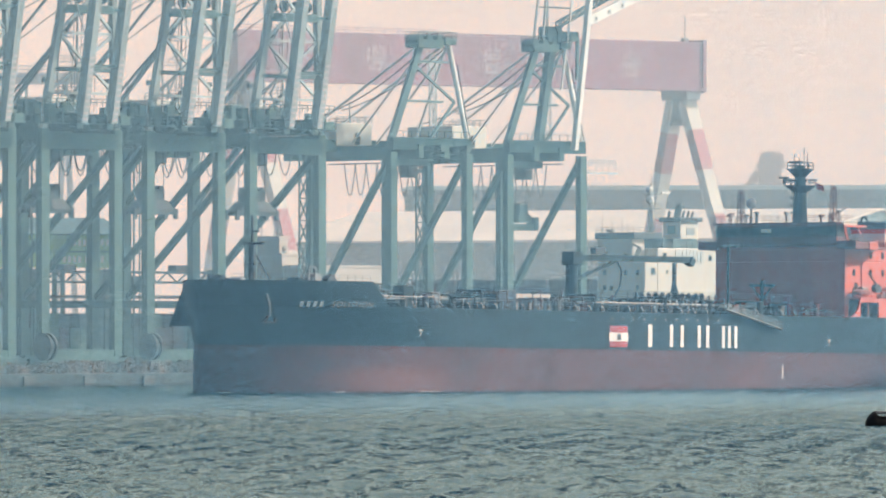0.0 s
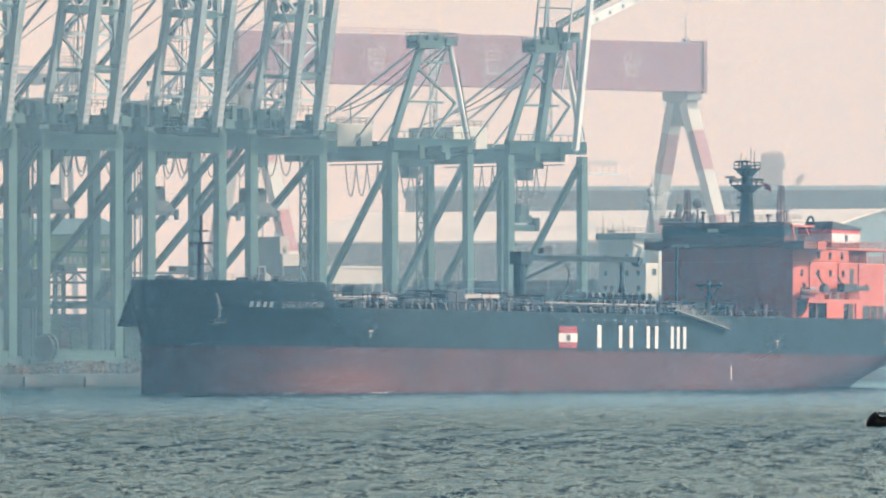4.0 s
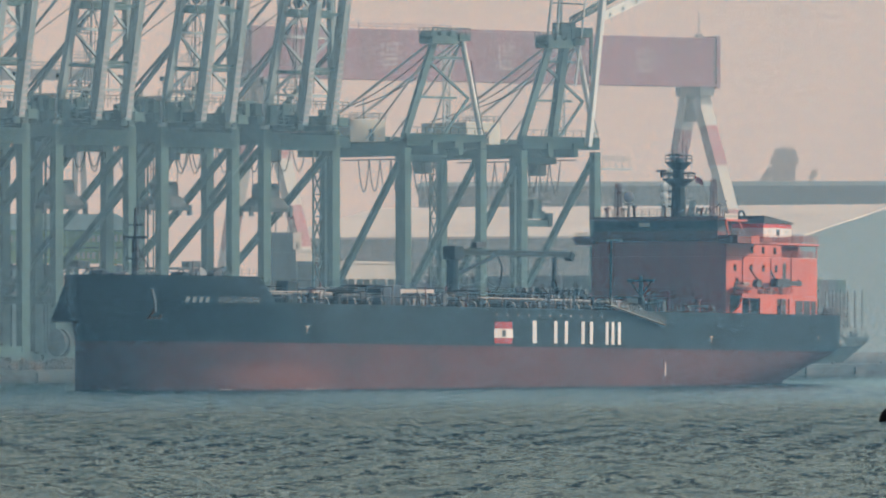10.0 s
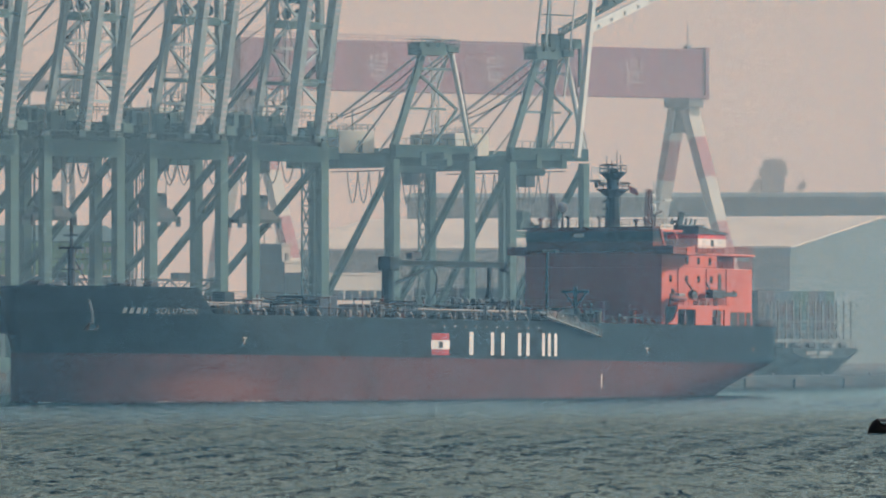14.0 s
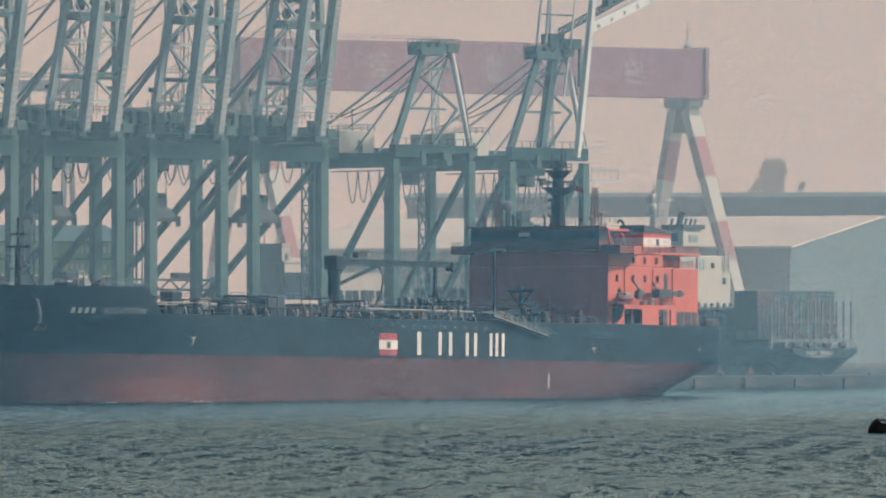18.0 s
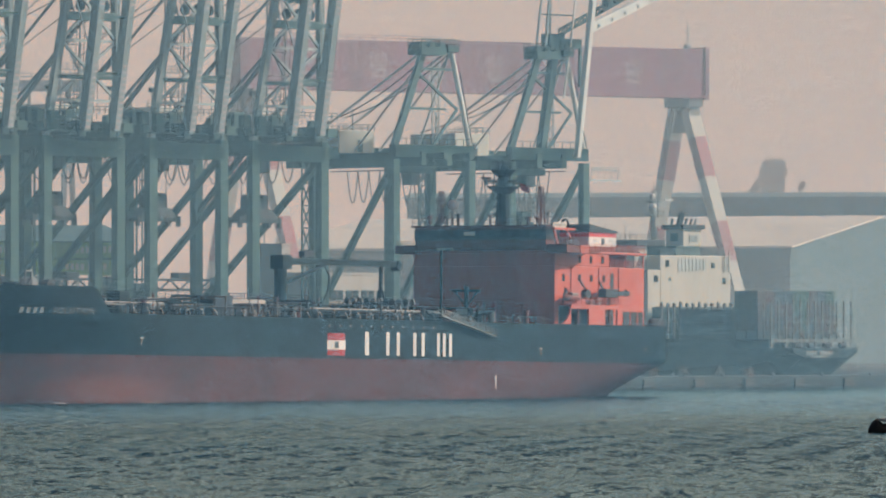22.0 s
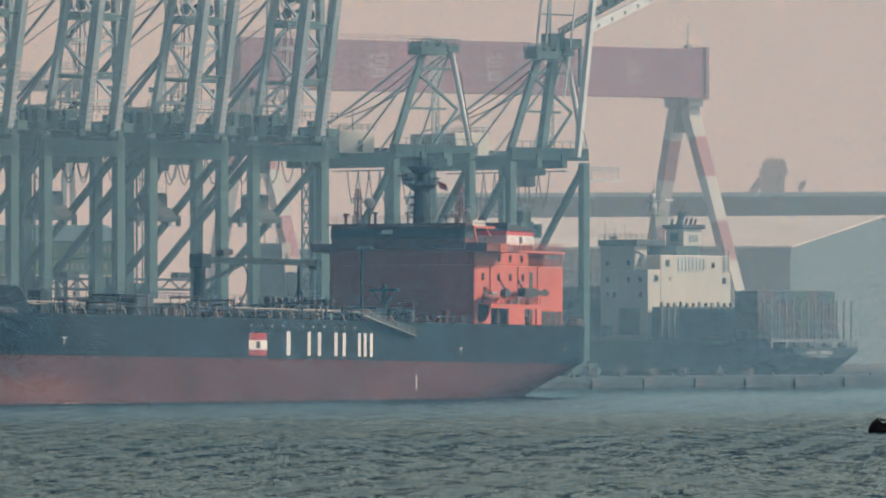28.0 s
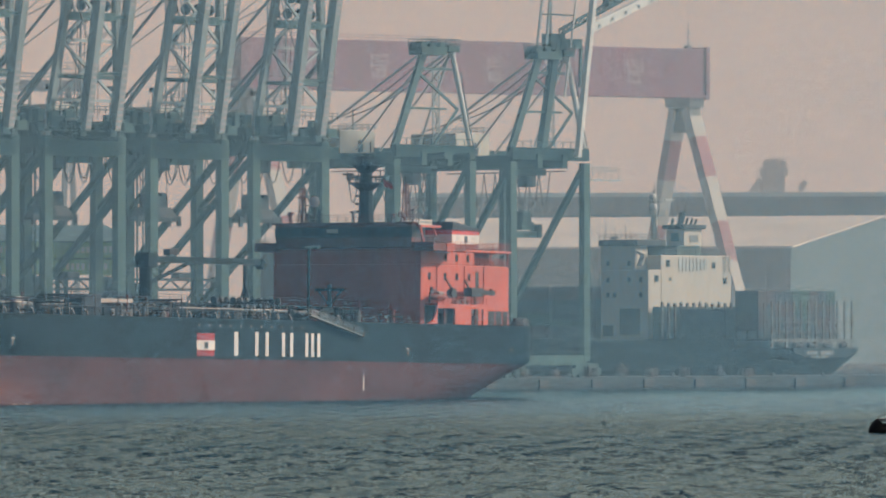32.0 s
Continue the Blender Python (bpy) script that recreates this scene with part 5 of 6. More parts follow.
# ---- shipyard behind the quay ----
def goliath():
    """The red gantry crane: local x along the beam, y across it."""
    g = thing("gantry_crane", pose(-53.0, 1795.0, TOP, 0, 0, 35.1), "tall shipyard gantry crane with a faded red box girder", "crane")
    L, Z0, Z1 = 143.4, 69.0, 81.4
    bm = bmesh.new()
    box(bm, 0, L, -5.5, 5.5, Z0, Z1)
    part("girder", bm, FADED_RED, g, "faded red box girder with white lettering shapes", bevel=0.2)
    bm = bmesh.new()
    box(bm, 60, 88, -5.4, 5.4, Z1, Z1 + 0.5)
    part("top_walkway", bm, FADED_RED, g)
    bm = bmesh.new()
    rail(bm, [(0, -5.3, Z1), (60, -5.3, Z1)], 1.3, 2, 4, 0.15)
    part("top_rail", bm, FADED_RED, g)
    bbox_part("end_cap", FADED_RED, g, L + 0.004, L + 1.0, -5.9, 5.9, Z0 - 0.6, Z1 + 0.5)
    bbox_part("rail_ledge", FADED_RED, g, 0, L - 0.004, -6.1, -5.504, Z0 - 0.2, Z0 + 0.6)
    # the yard's name stands as clusters of plain white strokes
    sr = random.Random(21)
    for x in (41.5, 59.0, 77.0, 95.0, 120.8):
        sign = bbox_part("sign_panel", FADED_RED, g, x - 3.4, x + 3.4, -5.54, -5.504, 71.6, 78.8)
        for dx, dz, w, h in ((-2.2, 1.9, 0.7, 1.0), (-2.3, -0.2, 0.6, 1.1), (-2.1, -2.2, 0.5, 1.6), (-0.7, 2.6, 0.9, 0.45), (-0.7, 1.5, 0.5, 0.9), (0.8, 2.7, 0.5, 0.9), (0.7, 1.3, 1.1, 0.4),
                             (2.1, 2.3, 0.8, 0.5), (2.2, 1.2, 0.45, 1.0), (0.2, 0.2, 3.2, 0.4), (0.2, -0.9, 2.4, 0.4), (1.3, -1.7, 0.45, 1.2), (0.0, -2.7, 2.8, 0.4), (-0.9, -1.9, 0.4, 0.9)):
            dx, dz, w, h = dx + sr.uniform(-0.3, 0.3), dz + sr.uniform(-0.3, 0.3), w * sr.uniform(0.9, 1.5), h * sr.uniform(0.9, 1.5)
            bbox_part("sign_stroke", SIGN, sign, x + dx - w / 2, x + dx + w / 2, -5.62, -5.544, 75.2 + dz - h / 2, 75.2 + dz + h / 2)
    for ex in (L - 2.8, 6.0):
        bm = bmesh.new()
        box(bm, ex - 2.2, ex + 2.2, -5.4, 5.4, Z0 - 2.4, Z0)
        part("leg_saddle", bm, GREY, g)
        bm = bmesh.new()                               # gusset where the two legs meet
        v = [bm.verts.new((x, y, z)) for x in (ex - 1.6, ex + 1.6) for y, z in ((-4.6, Z0 - 2.5), (4.4, Z0 - 2.5), (5.8, Z0 - 9.0), (-5.6, Z0 - 9.0))]
        for f in ((3, 2, 1, 0), (4, 5, 6, 7), (0, 1, 5, 4), (1, 2, 6, 5), (2, 3, 7, 6), (3, 0, 4, 7)):
            bm.faces.new([v[i] for i in f])
        part("leg_gusset", bm, PIPE, g)
        for sd in (1, -1):
            # each leg is banded in red and white
            a, b = Vector((ex, sd * 2.6, Z0 - 3)), Vector((ex, 21 if sd > 0 else -29.4, 2.0))
            cuts = [0, 0.12, 0.28, 0.46, 0.62, 0.8, 1.0]
            for k in range(6):
                m_ = (CREAM, BANDRED)[k % 2]
                beam_part("leg_band", m_, g, a.lerp(b, cuts[k]), a.lerp(b, cuts[k + 1]), 3.8 - 0.2 * k, 3.0)
        bm = bmesh.new()
        box(bm, ex - 2, ex + 2, -33, 25, 0.0, 2.4)
        part("sill", bm, GREY, g)
    bm = bmesh.new()
    beam(bm, (L - 1.5, 0, Z1), (L - 1.5, 0, Z1 + 6.8), 0.24, sides=6)
    beam(bm, (L - 1.9, 0, Z1 + 4.2), (L - 1.1, 0, Z1 + 4.2), 0.2)
    box(bm, L - 2.2, L - 0.8, -0.8, 0.8, Z1, Z1 + 1.2)
    part("warning_mast", bm, GREY, g)


goliath()


def yard_gantry():
    g = thing("gantry_crane", pose(-125.0, 1690.0, TOP, 0, 0, 8), "faint grey travelling gantry behind the quay cranes", "crane")
    beam_part("bridge_girder", STEEL, g, (0, 0, 66), (44, 0, 66), 2.2, 2.6)
    bm = bmesh.new()
    rail(bm, [(0, -1, 67.3), (44, -1, 67.3)], 1.6, 2, 3, 0.25)
    part("girder_rail", bm, STEEL, g)
    for x in (6, 38):
        for s in (-1, 1):
            beam_part("leg", STEEL, g, (x, 0, 65), (x + s * 3.5, s * 8, 0), 1.3)
    bbox_part("trolley_house", GREY, g, 16, 20, -1.6, 1.6, 67.4, 69.6)


yard_gantry()


def hall(name, m, length, depth, eave, ridge, wall_m, roof_m, label, ribs):
    """A shipyard hall: local x along the front eave, y back; gable ends."""
    h = thing(name, m, label, "building")
    bm = bmesh.new()
    q = [bm.verts.new(p) for p in ((0, 0, 0), (length, 0, 0), (length, depth, 0), (0, depth, 0), (0, 0, eave), (length, 0, eave), (length, depth, eave), (0, depth, eave), (0, depth / 2, ridge), (length, depth / 2, ridge))]
    for f in ((0, 1, 5, 4), (1, 2, 6, 9, 5), (2, 3, 7, 6), (3, 0, 4, 8, 7)):
        bm.faces.new([q[i] for i in f])
    part("wall", bm, wall_m, h)
    for y0, y1, z0, z1 in ((-1.2, depth / 2, eave - 0.1, ridge + 0.35), (depth / 2, depth + 1.2, ridge + 0.35, eave - 0.1)):
        bm = bmesh.new()
        v = [bm.verts.new((x, y, z + dz)) for x in (-1.2, length + 1.2) for y, z in ((y0, z0), (y1, z1)) for dz in (0, 0.5)]
        for f in ((0, 1, 3, 2), (4, 6, 7, 5), (0, 4, 5, 1), (2, 3, 7, 6), (0, 2, 6, 4), (1, 5, 7, 3)):
            bm.faces.new([v[i] for i in f])
        roof = part("roof", bm, roof_m, h)
        bm = bmesh.new()
        for i in range(ribs):
            x = length * (i + 0.5) / ribs
            beam(bm, (x, y0, z0 + 0.5), (x, y1, z1 + 0.5), 0.35, 0.12)
        part("roof_ribs", bm, roof_m, roof)
    bm = bmesh.new()
    for i in range(ribs * 2):
        x = length * (i + 0.5) / (ribs * 2)
        box(bm, x - 0.3, x + 0.3, -0.25, -0.004, 0, eave - 0.6)
    part("wall_ribs", bm, wall_m, h)
    bbox_part("fascia", wall_m, h, -0.6, length + 0.6, -0.7, -0.26, eave - 2.0, eave - 0.2)
    return h


hall("assembly_hall", pose(-50.4, 2035.2, TOP, 0, 0, -22.0), 156.0, 156.0, 31.65, 40.75, WALLB, ROOF,
     "shipyard hall with a pale metal roof and blue-grey walls", 26)
hall("far_hall", pose(-12.0, 2436.0, TOP, 0, 0, -3.0), 504.0, 72.0, 53.7, 55.5, WALLB, WALLB,
     "far tall blue-grey shipyard hall", 40)


# distance haze is put into this pale colour
WORKS = mat("works_pale_cladding", (0.55, 0.53, 0.50), 0.8, vary=0.15)


def plant():
    p = thing("steel_works", pose(126.8, 2900.0, TOP), "hazy steelworks tower with a sloping conveyor", "building")
    bm = bmesh.new()
    box(bm, 0, 9.0, -5, 5, 0, 74)
    box(bm, -0.8, 10.4, -4, 4, 71.5, 74.5)
    box(bm, 0.6, 9.6, -4, 4, 74.5, 77.4)
    for x in (1.4, 3.4, 5.0, 7.2):
        box(bm, x, x + 1.2, -2, 2, 77.4, 77.9 + (x * 7 % 3) * 0.3)
    part("tower", bm, WORKS, p)
    beam_part("conveyor", WORKS, p, (-16, 0, 48), (0, 0, 70), 3.2)
    beam_part("chimney", WORKS, p, (15.6, 0, 0), (15.6, 0, 66), 2.0, sides=12)
    beam_part("chimney_head", WORKS, p, (15.0, 0, 66), (17.4, 0, 69), 2.2)


plant()


def container_ship():
    """Local x toward the stern, y to starboard side facing away; the transom faces the pier."""
    c = thing("container_ship", pose(71.6, 1428.3, 0, 0, 0, -45), "moored container ship with a cream deckhouse and stacked boxes", "ship")
    bm = bmesh.new()
    rings = []
    for x, w, zb, zt in ((4.6, 9.6, 5.2, 7.1), (3.0, 10.6, 4.2, 7.1), (0.0, 11.8, 2.2, 7.1), (-8.0, 12.8, -1.0, 7.1), (-8.1, 12.8, -1.0, 8.9), (-30, 13.2, -4, 8.9), (-95, 13.2, -4, 8.9), (-125, 6, -4, 8.9), (-135, 0.4, -4, 8.9)):
        rings.append([bm.verts.new((x, s * y, z)) for s, y, z in ((1, w, zt), (1, w * 0.95, (zt + zb) / 2), (1, w * 0.62, zb), (-1, w * 0.62, zb), (-1, w * 0.95, (zt + zb) / 2), (-1, w, zt))])
    for a, b in zip(rings, rings[1:]):
        for i in range(5):
            bm.faces.new((a[i], a[i + 1], b[i + 1], b[i]))
        bm.faces.new((a[5], a[0], b[0], b[5]))
    bm.faces.new(rings[0])
    part("hull", bm, mat("hull_dark_green", (0.014, 0.026, 0.029), 0.6, vary=0.25, streak=True, gloss=0.15), c, "dark green hull", smooth=False)
    for i in range(10):                                # name and home port on the transom
        if i != 4:
            bbox_part("name_bar", FADED, c, 4.62, 4.72, -5.6 + i * 0.78, -5.05 + i * 0.78, 5.75, 6.55)
    for i in range(7):
        bbox_part("name_bar", FADED, c, 4.62, 4.7, -4.3 + i * 0.72, -3.85 + i * 0.72, 5.15, 5.55)
    # deckhouse: tall block, a higher wing to port, an open recess beside it
    hs = bbox_part("deckhouse", CREAM, c, -44, -31, -9.3, 11.2, 8.9, 25.5, label="cream deckhouse", bevel=0.15)
    low = bbox_part("house_wing", CREAM, c, -44, -31.0, -13.0, -9.304, 8.9, 22.6, bevel=0.12)
    up = bbox_part("wing_tier", CREAM, c, -44, -34.6, -13.0, -9.304, 22.604, 27.3, bevel=0.12)
    bm = bmesh.new()                                   # rounded wing bracket over the recess
    beam(bm, (-33.4, -13.0, 23.4), (-33.4, -11.8, 25.6), 1.6, 0.5, sides=8)
    beam(bm, (-34.6, -12.4, 26.2), (-32.4, -12.4, 25.4), 0.5)
    part("wing_bracket", bm, CREAM, c)
    bridge = bbox_part("bridge_roof", DARK, c, -44.4, -33.6, -13.4, -5.0, 27.304, 28.6, label="dark wheelhouse top", bevel=0.15)
    bm = bmesh.new()
    rail(bm, [(-33.8, -5.2, 28.6), (-33.8, -13.2, 28.6), (-44.2, -13.2, 28.6)], 1.0, 2, 1.6, 0.09)
    for x, h in ((-43, 3.4), (-40.4, 2.2), (-37.6, 2.8), (-36.2, 1.6)):
        beam(bm, (x, -12.6, 28.6), (x, -12.6, 28.6 + h), 0.14, sides=5)
    beam(bm, (-41.6, -12.4, 29.0), (-40.0, -12.4, 29.0), 0.7, sides=8)
    part("bridge_rail", bm, GREY, bridge)
    for y, z, w in ((-10.6, 20.9, 0.55), (-7.3, 23.9, 0.55), (-6.6, 20.8, 0.25), (9.3, 20.5, 0.5), (6.0, 23.6, 0.45)):
        win = bbox_part("cabin_window", GLASS, low if y < -9.3 else hs, -30.996, -30.93, y - w, y + w, z - w * 1.1, z + w * 1.1)
        bbox_part("window_frame", GREY, win, -30.996, -30.9, y - w - 0.1, y + w + 0.1, z - w * 1.1 - 0.15, z - w * 1.1 - 0.004)
    for i in range(8):                                 # engine room louvres
        y = -4.2 + i * 1.05
        bbox_part("house_louvre", STEEL, hs, -30.996, -30.9, y, y + 0.68, 22.3 if i < 6 else 22.6, 25.0 if i < 6 else 24.8)
    for y in (9.2, 10.4):
        beam_part("side_ladder", GREY, hs, (-30.8, y, 22.2), (-30.8, y, 26.2), 0.14)
    for x, zs in ((-42.0, (23.9, 20.6, 17.6)), (-36.2, (23.9, 20.6)), (-33.0, (20.6, 17.6)), (-40.2, (17.6,))):
        for z in zs:
            bbox_part("cabin_window", GLASS, up if z > 22.6 else low, x - 0.42, x + 0.42, -13.06, -13.004, z - 0.5, z + 0.5)
    # doorways are flat plates, their inner darkness put into the colour
    bbox_part("hold_opening", DARK, low, -38.8, -33.2, -13.06, -13.004, 9.6, 14.9, label="dark plate painted for the shade inside a doorway")
    bbox_part("hold_opening", DARK, low, -43.4, -40.6, -13.06, -13.004, 9.4, 11.6)
    bm = bmesh.new()
    box(bm, -46, -31, -13.4, -13.008, 8.5, 8.9)
    rail(bm, [(-46, -13.2, 8.9), (-31.2, -13.2, 8.9)], 1.0, 2, 1.5, 0.07)
    part("deck_ledge", bm, GREY, c)
    # funnel block with a dark cap and its bundle of pipes
    bbox_part("funnel_base", TEAL_D, c, -41.5, -33.2, -2.4, 4.6, 25.504, 27.4, label="dark green deck under the funnel", bevel=0.1)
    fun = bbox_part("funnel", CREAM, c, -38.6, -33.8, 0.3, 5.6, 27.404, 30.8, label="cream funnel with a dark top", bevel=0.12)
    bbox_part("funnel_panel", GREY, fun, -33.796, -33.7, 2.0, 4.4, 28.2, 29.6)
    bbox_part("funnel_mark", TEAL, fun, -37.2, -35.2, 0.2, 0.296, 28.4, 30.0)
    bbox_part("funnel_cap", DARK, fun, -39.2, -33.2, -0.3, 6.2, 30.804, 31.7, bevel=0.12)
    for x, y, dx, h, w in ((-37.4, 0.6, 0.6, 1.2, 0.5), (-36.4, 1.9, 1.4, 2.4, 1.3), (-36.0, 3.2, 0.8, 1.3, 0.5), (-35.6, 4.2, 0.8, 1.2, 0.5), (-35.2, 5.0, 0.8, 1.1, 0.45)):
        beam_part("exhaust_pipe", RUBBER, fun, (x, y, 31.6), (x, y + dx * 0.7, 31.7 + h), w, sides=9)
    bm = bmesh.new()
    rail(bm, [(-31.2, -9, 25.5), (-31.2, 11, 25.5), (-43.8, 11, 25.5)], 1.1, 2, 1.6, 0.08)
    part("house_rail", bm, GREY, c)
    # radar mast with domes and platforms
    bm = bmesh.new()
    bmesh.ops.create_cone(bm, cap_ends=True, segments=10, radius1=0.75, radius2=0.4, depth=11.2, matrix=Matrix.Translation((-40.2, -1.4, 33.0)))
    mast = part("radar_mast", bm, CREAM, c, "pale radar mast", smooth=False)
    for z, w in ((33.4, 1.9), (36.2, 1.4)):
        bm = bmesh.new()
        box(bm, -41.2, -39.2, -1.4 - w, -1.4 + w, z, z + 0.2)
        rail(bm, [(-39.3, -1.4 - w, z + 0.2), (-39.3, -1.4 + w, z + 0.2)], 0.9, 2, 0.8, 0.08)
        part("mast_platform", bm, GREY, mast)
    bbox_part("radar_scanner", WHITE, mast, -39.4, -39.1, 0.6, 3.2, 36.5, 36.9)
    for y, z, r in ((-2.2, 35.2, 0.85), (-2.4, 37.3, 0.7)):
        bm = bmesh.new()
        bmesh.ops.create_uvsphere(bm, u_segments=12, v_segments=8, radius=r, matrix=Matrix.Translation((-39.8, y, z)))
        beam(bm, (-39.8, y, z - r), (-39.8, y + 0.6, z - r - 0.6), 0.3)
        part("satellite_dome", bm, WHITE, mast, smooth=True)
    beam_part("mast_aerial", GREY, mast, (-40.2, -1.4, 38.5), (-40.2, -1.4, 40.2), 0.14, sides=5)
    # lashing bridge behind the house: dark plating, pale posts that stand over it
    bbox_part("lashing_bridge", mat("lashing_bridge_green", (0.02, 0.05, 0.045), 0.6, vary=0.3, streak=True), c, -30.0, -27.6, -12.8, 12.6, 8.904, 15.2, label="dark green lashing bridge behind the house")
    for i in range(15):
        y = -12.9 + 25.6 * i / 14
        beam_part("lashing_post", PIPE if i < 6 else GREY, c, (-27.3, y, 8.9), (-27.3, y, 16.0 + 0.25 * (i % 3 == 0)), 0.34)
        bbox_part("post_shoe", RUST, c, -27.55, -27.05, y - 0.22, y + 0.22, 15.2, 15.9)
    # open stern frame over the mooring deck
    for i in range(12):
        y = -11.7 + 23.4 * i / 11
        beam_part("stern_post", PIPE, c, (0.9, y, 8.7), (0.9, y, 16.3), 0.28)
        if i % 2 == 0:
            beam_part("deck_pillar", GREY, c, (0.9, y, 7.0), (0.9, y, 8.4), 0.5)
        beam_part("back_post", PIPE, c, (-1.1, y, 8.7), (-1.1, y, 15.9), 0.24)
    for z, w in ((8.55, 0.62), (12.2, 0.28), (10.3, 0.16)):
        beam_part("stern_beam", PIPE, c, (0.9, -12.0, z), (0.9, 12.0, z), w)
    for y0, y1 in ((-4.4, -2.2), (4.4, 6.4), (6.4, 8.4)):
        beam_part("stern_brace", PIPE, c, (0.9, y0, 12.1), (0.9, y1, 8.9), 0.2)
    bm = bmesh.new()
    rail(bm, [(4.3, -9.2, 7.1), (4.3, 9.2, 7.1)], 1.0, 3, 1.4, 0.08)
    for y in (-6.5, -2.5, 2.2, 6.8):
        beam(bm, (2.8, y - 0.7, 7.6), (2.8, y + 0.7, 7.6), 1.0, sides=10)
    part("mooring_gear", bm, DARK, c)
    bbox_part("stern_deck", DARK, c, -8.0, 0.5, -12.2, 12.2, 8.45, 8.85)
    for x in (-8.4, -5.6, -2.8):                       # hatch coaming under the boxes
        bbox_part("hatch_coaming", DARK, c, x - 0.2, x + 0.2, -11.8, 11.8, 8.854, 10.5)
    bbox_part("hatch_coaming", DARK, c, -23.2, -11.2, -11.8, 11.8, 8.9, 9.5)
    return c


container_ship()


# ---- boxes, buildings and gear on the terminal ----
BOX_COLOURS = [mat("box_green", (0.09, 0.22, 0.09), 0.6, streak=True, each=0.15), mat("box_dark_green", (0.028, 0.075, 0.05), 0.6, streak=True, each=0.2),
               mat("box_blue", (0.028, 0.05, 0.08), 0.6, streak=True, each=0.2), mat("box_red", (0.085, 0.035, 0.032), 0.6, streak=True, each=0.2),
               mat("box_brown", (0.065, 0.042, 0.036), 0.6, streak=True, each=0.2), mat("box_grey", (0.08, 0.09, 0.09), 0.6, streak=True, each=0.2)]
BOX_MESH = {}


def box_mesh(material, length):
    key = (material.name, length)
    if key not in BOX_MESH:
        bm = bmesh.new()
        box(bm, -length / 2, length / 2, -1.16, 1.16, 0.02, 2.57)
        n = int(length / 0.6)
        for s in (1, -1):
            for i in range(n):
                x = -length / 2 + 0.3 + i * 0.6
                box(bm, x, x + 0.26, s * 1.16 - 0.03, s * 1.16 + 0.05, 0.2, 2.4)
        for x in (-length / 2, length / 2 - 0.15):
            box(bm, x - 0.02, x + 0.17, -1.22, 1.22, 0, 2.59)
        me = bpy.data.meshes.new("shipping_container")
        bm.to_mesh(me)
        bm.free()
        me.materials.append(material)
        BOX_MESH[key] = me
    return BOX_MESH[key]


def shipping_container(m, material, length=12.19, group="stacked containers on the terminal"):
    ob = new("shipping_container", box_mesh(material, length))
    ob.matrix_world = m
    tone = material.name.split("_", 1)[1].replace("_", " ")
    return tagged(ob, tone + " corrugated steel shipping container in a stack", "container", group)


rng = random.Random(11)
for n in range(34):                                    # yard stacks behind the green cranes, box ends to the quay
    a, high = -76 + n * 2.5, (4, 4, 4, 3, 4, 4, 4, 3, 4)[n % 9] if n < 28 else 3
    tone = rng.choice(BOX_COLOURS[1:5])
    for k in range(high):
        col = tone if rng.random() < 0.6 else rng.choice(BOX_COLOURS[1:5])
        p = quay(a, 62 + rng.uniform(-0.15, 0.15), TOP + k * 2.595)
        shipping_container(Matrix.Translation(p) @ pose(0, 0, 0, 0, 0, 135), col)
CS = pose(71.6, 1428.3, 0, 0, 0, -45)
for i in range(9):                                     # boxes on the container ship, in two bays behind the house
    for k in range(3):
        for x, high, long in ((-5.6, 3, 6.06), (-17.2, 2, 12.19)):
            if k < high:
                col = rng.choice(BOX_COLOURS[1:5])
                shipping_container(CS @ pose(x, -10.6 + i * 2.5, (10.5 if high == 3 else 9.5) + k * 2.6), col, long, group="containers on the moored ship")
for i in range(9):
    for k in range(4):
        for bay in range(4):
            col = rng.choice(BOX_COLOURS[1:5])
            shipping_container(CS @ pose(-52 - bay * 13.0, -11.2 + i * 2.5, 8.95 + k * 2.6), col, group="containers on the moored ship")


def block(name, m, w, depth, z1, material, label, windows=()):
    """A plain harbour building, parallel to the quay: local x along its front."""
    b = thing(name, m, label, "building")
    bbox_part("wall", material, b, 0, w, 0, depth, 0, z1 - TOP, bevel=0.1)
    bbox_part("parapet", material, b, -0.15, w + 0.15, -0.15, depth + 0.15, z1 - TOP + 0.004, z1 - TOP + 0.5)
    for wx0, wx1, wz0, wz1 in windows:
        win = bbox_part("window", GLASS, b, wx0, wx1, -0.06, 0.1, wz0, wz1)
        bbox_part("sill", material, win, wx0 - 0.1, wx1 + 0.1, -0.3, -0.064, wz0 - 0.2, wz0)
        bbox_part("mullion", material, win, (wx0 + wx1) / 2 - 0.06, (wx0 + wx1) / 2 + 0.06, -0.12, -0.064, wz0, wz1)
    return b


block("terminal_office", pose(-24.6, 1345.0, TOP, 0, 0, 45), 21.2, 9, 20.8, BEIGE, "pale beige harbour office with a band of dark windows",
      [(1.2 + i * 4.0, 4.5 + i * 4.0, 14.2, 16.1) for i in range(5)])
block("stair_block", pose(-29.4, 1349.0, TOP, 0, 0, 45), 4.4, 7, 23.0, BEIGE, "pale beige stair block beside the office", [(1.4, 2.2, 17.0, 19.0)])
tower = block("signal_house", pose(-29.9, 1349.6, TOP, 0, 0, 45), 2.2, 7, 26.2, BEIGE, "narrow cream tower block with aerials", [(0.8, 1.5, 21.5, 23.0)])
for x, y, h in ((0.6, 1.0, 2.2), (1.6, 3.0, 1.6), (0.8, 5.5, 2.6)):
    beam_part("aerial", GREY, tower, (x, y, 26.2 - TOP), (x, y, 26.2 - TOP + h), 0.16)


